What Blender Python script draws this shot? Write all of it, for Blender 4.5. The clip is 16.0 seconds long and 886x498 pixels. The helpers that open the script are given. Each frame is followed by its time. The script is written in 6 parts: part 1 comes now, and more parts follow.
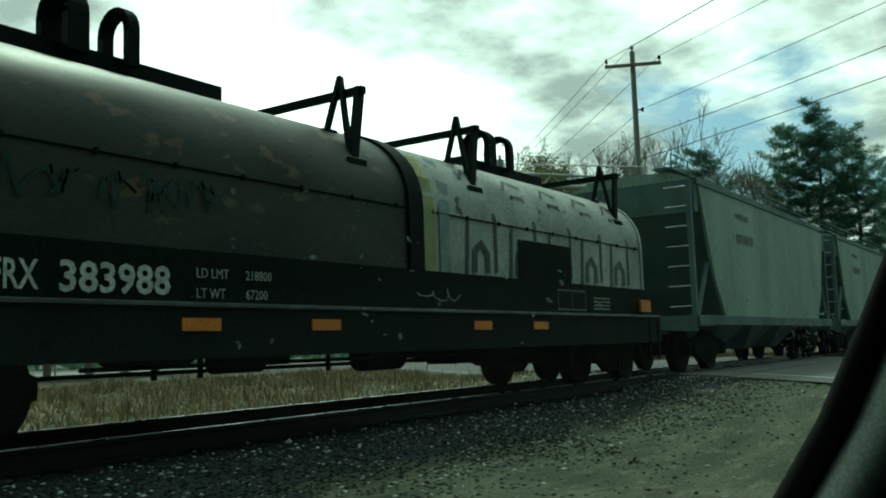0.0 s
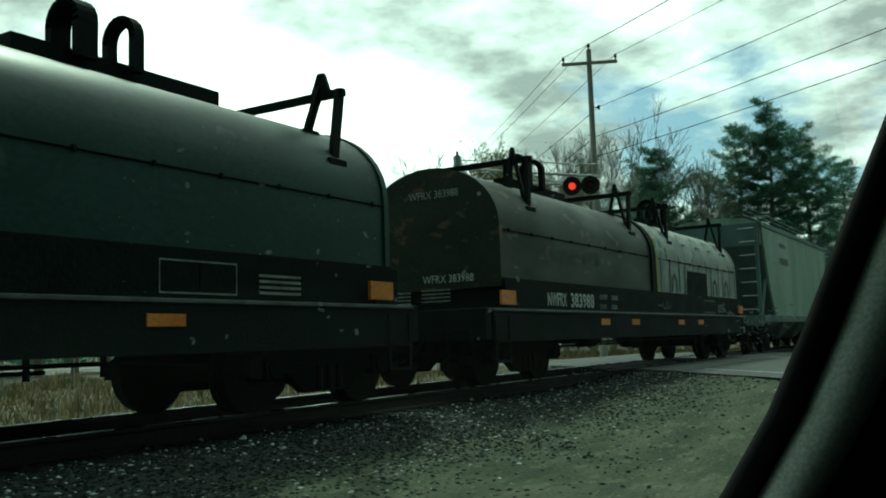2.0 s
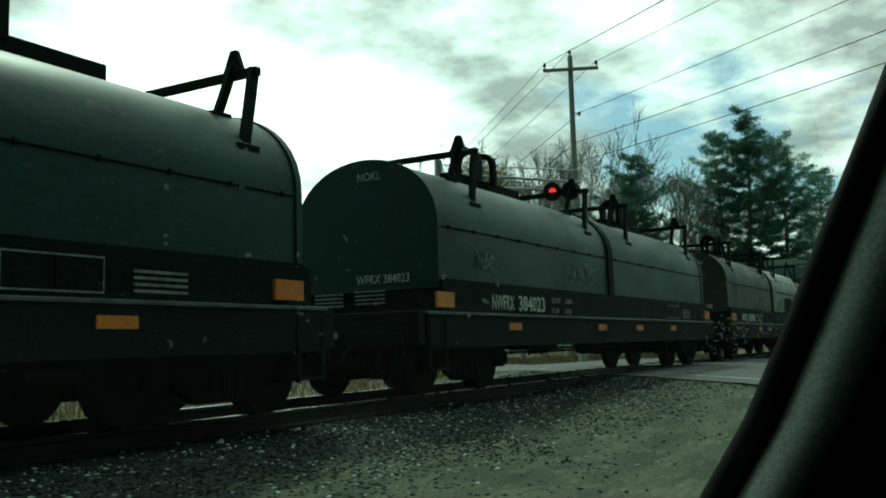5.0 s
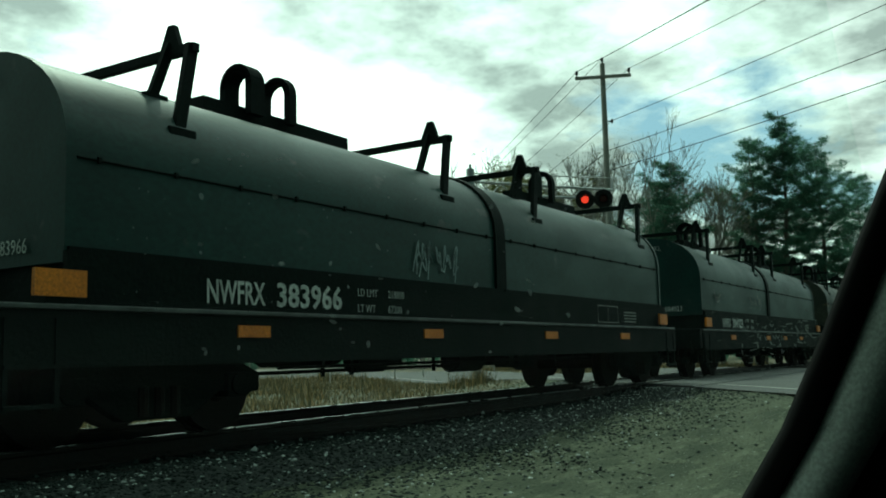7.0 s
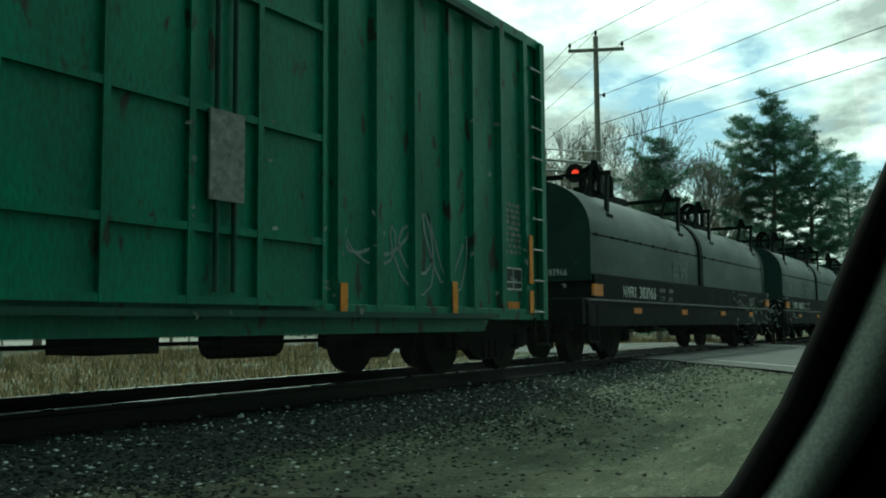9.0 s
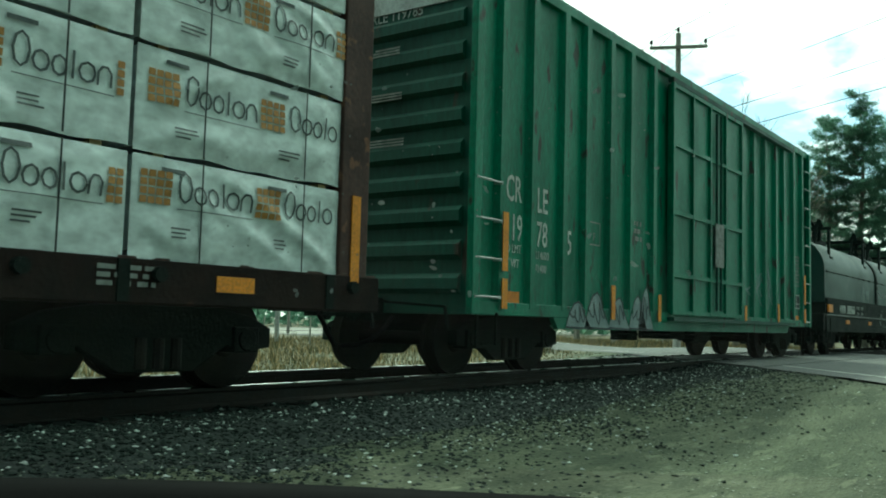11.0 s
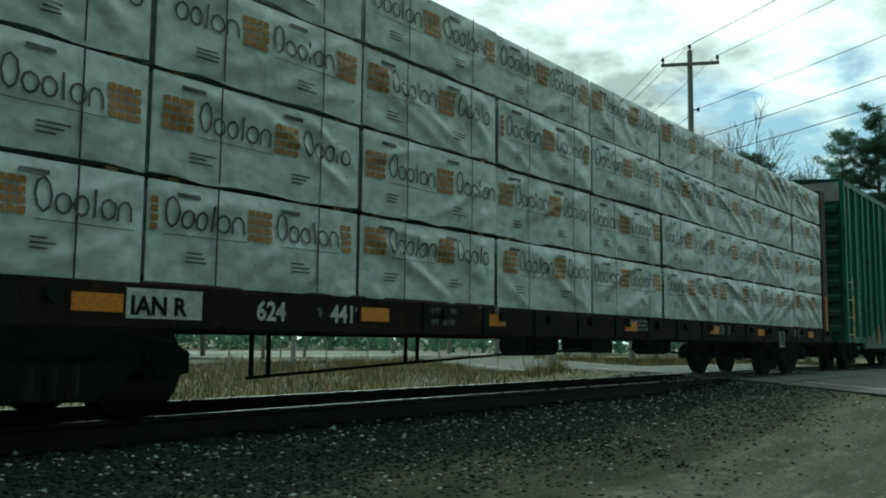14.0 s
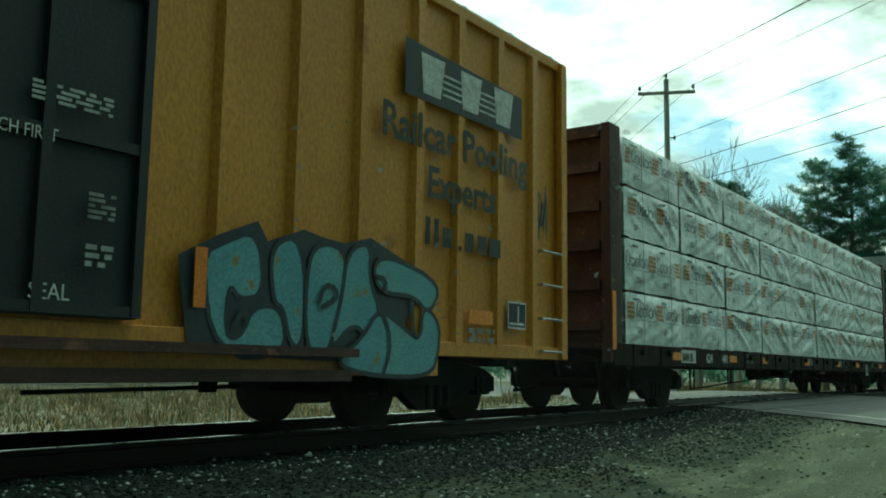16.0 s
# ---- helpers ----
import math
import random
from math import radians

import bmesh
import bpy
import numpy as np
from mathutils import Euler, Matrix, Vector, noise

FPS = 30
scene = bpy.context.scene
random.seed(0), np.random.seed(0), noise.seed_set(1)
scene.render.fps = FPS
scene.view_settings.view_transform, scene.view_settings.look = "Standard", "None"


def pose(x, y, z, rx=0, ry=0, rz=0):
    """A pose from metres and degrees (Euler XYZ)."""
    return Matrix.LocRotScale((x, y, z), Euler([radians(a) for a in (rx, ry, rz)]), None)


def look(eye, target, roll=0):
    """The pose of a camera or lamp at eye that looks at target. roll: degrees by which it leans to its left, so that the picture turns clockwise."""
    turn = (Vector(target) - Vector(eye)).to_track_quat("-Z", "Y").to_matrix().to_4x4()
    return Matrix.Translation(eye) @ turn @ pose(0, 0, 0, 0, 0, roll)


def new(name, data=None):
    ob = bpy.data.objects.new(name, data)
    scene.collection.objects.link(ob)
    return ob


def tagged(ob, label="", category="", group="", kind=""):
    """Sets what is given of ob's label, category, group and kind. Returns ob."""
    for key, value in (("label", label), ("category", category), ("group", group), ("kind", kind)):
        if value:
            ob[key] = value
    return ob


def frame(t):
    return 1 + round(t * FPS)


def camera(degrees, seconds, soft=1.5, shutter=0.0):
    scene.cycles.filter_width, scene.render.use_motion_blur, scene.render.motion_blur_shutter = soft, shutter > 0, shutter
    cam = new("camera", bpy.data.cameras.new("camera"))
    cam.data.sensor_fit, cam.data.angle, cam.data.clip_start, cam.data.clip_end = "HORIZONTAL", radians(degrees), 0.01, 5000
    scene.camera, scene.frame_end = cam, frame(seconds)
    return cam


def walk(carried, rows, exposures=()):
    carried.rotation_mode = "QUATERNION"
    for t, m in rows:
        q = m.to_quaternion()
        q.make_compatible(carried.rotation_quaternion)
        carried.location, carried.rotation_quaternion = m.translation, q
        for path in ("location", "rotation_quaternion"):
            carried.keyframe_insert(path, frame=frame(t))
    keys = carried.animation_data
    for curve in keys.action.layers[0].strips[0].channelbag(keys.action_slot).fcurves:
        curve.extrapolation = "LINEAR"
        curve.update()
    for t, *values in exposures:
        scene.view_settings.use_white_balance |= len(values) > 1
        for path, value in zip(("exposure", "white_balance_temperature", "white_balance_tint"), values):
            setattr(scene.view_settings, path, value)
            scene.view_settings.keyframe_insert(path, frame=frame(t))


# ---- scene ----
# ---- camera and its way: a phone held inside a parked car beside the track ----
cam = camera(52.0, 16.0, soft=1.9)
EYE = 0.65
# seconds, yaw, pitch, roll, share of the way that the phone is moved towards the glass
PATH = [
    (0.0, -55.77, 6.18, 1.87, 0), (0.5, -55.17, 7.18, 2.52, 0), (1.0, -56.81, 6.65, 2.56, 0), (1.5, -58.4, 5.87, 2.92, 0),
    (2.0, -58.5, 5.83, 1.88, 0), (2.5, -58.46, 6.48, 1.79, 0), (3.0, -59.12, 6.8, 1.44, 0), (3.2, -59.4, 6.9, 1.4, 0),
    (5.3, -59.7, 5.9, 1.5, 0), (5.5, -58.72, 5.95, 1.45, 0), (6.0, -55.47, 6.13, 0.55, 0), (6.5, -56.22, 7.11, -0.02, 0),
    (7.0, -57.77, 6.65, 1.39, 0), (7.5, -59.13, 5.72, 1.27, 0), (8.0, -58.86, 5.15, 1.01, 0), (8.2, -58.7, 5.0, 0.9, .02),
    (10.3, -57.64, 4.79, -1.14, .5), (10.5, -56.5, 4.58, -1.09, .6), (11.0, -54.16, 4.55, -1.48, .8), (11.5, -55.28, 4.7, -1.35, .9),
    (12.0, -54.44, 2.73, -1.57, 1), (12.5, -53.37, 3.75, -0.75, 1), (13.0, -54.38, 4.24, 0.51, 1), (13.5, -53.69, 4.04, -0.52, 1),
    (14.0, -53.15, 5.86, -0.59, 1), (14.5, -53.65, 6.01, -0.63, 1), (15.0, -54.35, 6.02, -0.52, 1), (15.5, -55.35, 7.12, -0.79, 1),
    (16.0, -54.57, 7.48, -0.79, 1)]
EXPOSURES = [(0.0, .14, 5950, -31), (7.3, .16, 5950, -31), (8.0, .48, 5950, -30), (8.2, .45, 5950, -30), (10.3, .7, 6000, -25), (10.6, .9, 6000, -27), (11.0, 1.25, 6100, -27), (11.5, .55, 6150, -24),
             (12.0, .95, 6100, -24), (12.5, .75, 6000, -22), (13.0, .45, 5900, -20), (13.5, .38, 5850, -20), (14.5, .22, 5900, -20), (15.2, .15, 6000, -24), (15.6, .4, 6000, -28), (16.0, .7, 6000, -34)]
walk(cam, [(t, pose(.05 * d, .11 * d, EYE - .02 * d, 90 + p, r, y)) for t, y, p, r, d in PATH], EXPOSURES)

# ---- world, sun ----
SUN_AZ, SUN_EL = 42.0, 50.0
world = bpy.data.worlds.new("sky")
scene.world = world
world.use_nodes = True


def sky_nodes():
    nt = world.node_tree
    N, L = nt.nodes, nt.links
    N.clear()
    out, bg = N.new("ShaderNodeOutputWorld"), N.new("ShaderNodeBackground")
    sky = N.new("ShaderNodeTexSky")
    sky.sky_type, sky.sun_disc = "NISHITA", False
    sky.sun_elevation, sky.sun_rotation = radians(SUN_EL), radians(90 - SUN_AZ)
    co = N.new("ShaderNodeTexCoord")
    # flatten the dome so that clouds thin out towards the horizon
    sep, add, div, comb = N.new("ShaderNodeSeparateXYZ"), N.new("ShaderNodeMath"), N.new("ShaderNodeVectorMath"), N.new("ShaderNodeCombineXYZ")
    L.new(co.outputs["Generated"], sep.inputs[0])
    add.operation, add.inputs[1].default_value = "ADD", 0.22
    L.new(sep.outputs[2], add.inputs[0])
    for i in range(3):
        L.new(add.outputs[0], comb.inputs[i])
    div.operation = "DIVIDE"
    L.new(co.outputs["Generated"], div.inputs[0])
    L.new(comb.outputs[0], div.inputs[1])
    n1, n2 = N.new("ShaderNodeTexNoise"), N.new("ShaderNodeTexNoise")
    for n, s, d in ((n1, 2.1, 9.0), (n2, 2.7, 8.0)):
        n.inputs["Scale"].default_value, n.inputs["Detail"].default_value, n.inputs["Roughness"].default_value = s, d, 0.57
        L.new(div.outputs[0], n.inputs["Vector"])
    n2.noise_dimensions = "4D"
    n2.inputs["W"].default_value = 3.7
    cover, shade = N.new("ShaderNodeValToRGB"), N.new("ShaderNodeValToRGB")
    cover.color_ramp.elements[0].position, cover.color_ramp.elements[1].position = 0.31, 0.43
    shade.color_ramp.elements[0].position, shade.color_ramp.elements[1].position = 0.39, 0.64
    shade.color_ramp.elements[0].color, shade.color_ramp.elements[1].color = (6.9, 6.7, 6.9, 1), (26.5, 25.3, 25.2, 1)
    # a break in the clouds low over the pines
    near, gap, less = N.new("ShaderNodeVectorMath"), N.new("ShaderNodeMapRange"), N.new("ShaderNodeMath")
    near.operation, less.operation = "DOT_PRODUCT", "SUBTRACT"
    near.inputs[1].default_value = (.966, .160, .203)
    L.new(co.outputs["Generated"], near.inputs[0])
    gap.inputs[1].default_value, gap.inputs[2].default_value, gap.inputs[4].default_value = .968, 1.0, .14
    L.new(near.outputs["Value"], gap.inputs[0])
    L.new(n1.outputs["Fac"], less.inputs[0])
    L.new(gap.outputs[0], less.inputs[1])
    L.new(less.outputs[0], cover.inputs[0])
    # a grey cloud bank over the pole, a thin bright stretch to its left
    last = n2.outputs["Fac"]
    for way, lo, hi, amount in (((.903, .259, .342), .950, .992, -.085), ((.760, .600, .250), .955, .995, .10)):
        toward, part_of, summed = N.new("ShaderNodeVectorMath"), N.new("ShaderNodeMapRange"), N.new("ShaderNodeMath")
        toward.operation, summed.operation = "DOT_PRODUCT", "ADD"
        toward.inputs[1].default_value = way
        L.new(co.outputs["Generated"], toward.inputs[0])
        part_of.inputs[1].default_value, part_of.inputs[2].default_value, part_of.inputs[4].default_value = lo, hi, amount
        L.new(toward.outputs["Value"], part_of.inputs[0])
        L.new(last, summed.inputs[0])
        L.new(part_of.outputs[0], summed.inputs[1])
        last = summed.outputs[0]
    L.new(last, shade.inputs[0])
    mix = N.new("ShaderNodeMix")
    mix.data_type = "RGBA"
    L.new(cover.outputs[0], mix.inputs[0])
    L.new(sky.outputs[0], mix.inputs[6])
    # clouds shine towards the sun and are dull opposite to it
    dot, lit, mul = N.new("ShaderNodeVectorMath"), N.new("ShaderNodeValToRGB"), N.new("ShaderNodeMix")
    dot.operation = "DOT_PRODUCT"
    ce = math.cos(radians(SUN_EL))
    dot.inputs[1].default_value = (math.cos(radians(SUN_AZ)) * ce, math.sin(radians(SUN_AZ)) * ce, math.sin(radians(SUN_EL)))
    L.new(co.outputs["Generated"], dot.inputs[0])
    half = N.new("ShaderNodeMapRange")
    half.inputs[1].default_value, half.inputs[2].default_value = -1.0, 1.0
    L.new(dot.outputs["Value"], half.inputs[0])
    r = lit.color_ramp
    r.elements[0].position, r.elements[1].position = 0.0, 1.0
    r.elements[0].color, r.elements[1].color = (.016, .027, .029, 1), (1.0, 1.0, 1.0, 1)
    for at, v in ((.5, (.035, .055, .058)), (.68, (.18, .215, .215)), (.82, (.60, .62, .61))):
        r.elements.new(at).color = (*v, 1)
    L.new(half.outputs[0], lit.inputs[0])
    mul.data_type, mul.blend_type = "RGBA", "MULTIPLY"
    mul.inputs[0].default_value = 1.0
    L.new(shade.outputs[0], mul.inputs[6])
    L.new(lit.outputs[0], mul.inputs[7])
    L.new(mul.outputs[2], mix.inputs[7])
    L.new(mix.outputs[2], bg.inputs[0])
    bg.inputs[1].default_value = 0.085
    L.new(bg.outputs[0], out.inputs[0])


sky_nodes()
sun = new("sun", bpy.data.lights.new("sun", "SUN"))
sun.data.energy, sun.data.angle, sun.data.color = 1.1, radians(3.0), (1.0, 0.95, 0.86)
sun.matrix_world = look((0, 0, 40), (-math.cos(radians(SUN_AZ)) * math.cos(radians(SUN_EL)), -math.sin(radians(SUN_AZ)) * math.cos(radians(SUN_EL)), 40 - math.sin(radians(SUN_EL))))


# ---- materials ----
def mat(name, base, other=None, rough=0.7, metal=0.0, scale=3.0, fine=40.0, bump=0.15, amount=0.5, stretch=(1, 1, 1), third=None, third_at=0.62, spec=0.4, rand=0.0):
    """A weathered surface: base and a second colour in patches, a third (rust, dirt) in spots, and fine grain."""
    m = bpy.data.materials.new(name)
    m.use_nodes = True
    N, L = m.node_tree.nodes, m.node_tree.links
    b = N["Principled BSDF"]
    b.inputs["Metallic"].default_value, b.inputs["Specular IOR Level"].default_value = metal, spec
    co, mp = N.new("ShaderNodeTexCoord"), N.new("ShaderNodeMapping")
    mp.inputs["Scale"].default_value = stretch
    L.new(co.outputs["Object"], mp.inputs[0])

    def noise_node(s, d=6.0):
        n = N.new("ShaderNodeTexNoise")
        n.inputs["Scale"].default_value, n.inputs["Detail"].default_value = s, d
        L.new(mp.outputs[0], n.inputs["Vector"])
        return n

    def ramp(src, lo, hi, c0=(0, 0, 0, 1), c1=(1, 1, 1, 1)):
        r = N.new("ShaderNodeValToRGB")
        r.color_ramp.elements[0].position, r.color_ramp.elements[1].position = lo, hi
        r.color_ramp.elements[0].color, r.color_ramp.elements[1].color = c0, c1
        L.new(src, r.inputs[0])
        return r

    def mixc(fac, a, c):
        x = N.new("ShaderNodeMix")
        x.data_type = "RGBA"
        L.new(fac, x.inputs[0])
        for i, v in ((6, a), (7, c)):
            if hasattr(v, "links"):
                L.new(v, x.inputs[i])
            else:
                x.inputs[i].default_value = (*v, 1)
        return x.outputs[2]

    big, small = noise_node(scale), noise_node(fine, 3.0)
    o = other or tuple(v * 0.7 for v in base)
    half = amount * 0.3
    col = mixc(ramp(big.outputs["Fac"], 0.5 - half, 0.5 + half).outputs[0], base, o)
    if third:
        spots = noise_node(scale * 2.7, 8.0)
        col = mixc(ramp(spots.outputs["Fac"], third_at, third_at + 0.05).outputs[0], col, third)
    g = N.new("ShaderNodeMix")
    g.data_type, g.blend_type = "RGBA", "MULTIPLY"
    g.inputs[0].default_value = 1.0
    L.new(col, g.inputs[6])
    L.new(ramp(small.outputs["Fac"], 0.3, 0.7, (0.72, 0.72, 0.72, 1), (1.18, 1.18, 1.18, 1)).outputs[0], g.inputs[7])
    res = g.outputs[2]
    if rand:
        info, hsv, mth = N.new("ShaderNodeObjectInfo"), N.new("ShaderNodeHueSaturation"), N.new("ShaderNodeMapRange")
        mth.inputs[3].default_value, mth.inputs[4].default_value = 1 - rand, 1 + rand
        L.new(info.outputs["Random"], mth.inputs[0])
        L.new(mth.outputs[0], hsv.inputs["Value"])
        L.new(res, hsv.inputs["Color"])
        res = hsv.outputs[0]
    L.new(res, b.inputs["Base Color"])
    rr = ramp(big.outputs["Fac"], 0.3, 0.7, (rough * 0.85,) * 3 + (1,), (min(1, rough * 1.15),) * 3 + (1,))
    L.new(rr.outputs[0], b.inputs["Roughness"])
    if bump:
        bp = N.new("ShaderNodeBump")
        bp.inputs["Strength"].default_value, bp.inputs["Distance"].default_value = bump, 0.02
        L.new(small.outputs["Fac"], bp.inputs["Height"])
        L.new(bp.outputs[0], b.inputs["Normal"])
    return m


def island_mat(name, c0, c1, c2, rough=0.9, spec=0.2, mid=0.5, leafy=0.0):
    """For loose stuff: every island takes its own colour between three."""
    m = bpy.data.materials.new(name)
    m.use_nodes = True
    N, L = m.node_tree.nodes, m.node_tree.links
    b, geo, r = N["Principled BSDF"], N.new("ShaderNodeNewGeometry"), N.new("ShaderNodeValToRGB")
    r.color_ramp.elements[0].color, r.color_ramp.elements[1].color = (*c0, 1), (*c2, 1)
    e = r.color_ramp.elements.new(mid)
    e.color = (*c1, 1)
    L.new(geo.outputs["Random Per Island"], r.inputs[0])
    L.new(r.outputs[0], b.inputs["Base Color"])
    b.inputs["Roughness"].default_value, b.inputs["Specular IOR Level"].default_value = rough, spec
    if leafy:
        # thin blades let some of the light through
        tl, mx = N.new("ShaderNodeBsdfTranslucent"), N.new("ShaderNodeMixShader")
        mx.inputs[0].default_value = leafy
        L.new(r.outputs[0], tl.inputs[0])
        L.new(b.outputs[0], mx.inputs[1])
        L.new(tl.outputs[0], mx.inputs[2])
        L.new(mx.outputs[0], N["Material Output"].inputs[0])
    return m


def glow(name, color, strength):
    m = bpy.data.materials.new(name)
    m.use_nodes = True
    b = m.node_tree.nodes["Principled BSDF"]
    b.inputs["Base Color"].default_value = (*color, 1)
    b.inputs["Emission Color"].default_value, b.inputs["Emission Strength"].default_value = (*color, 1), strength
    return m


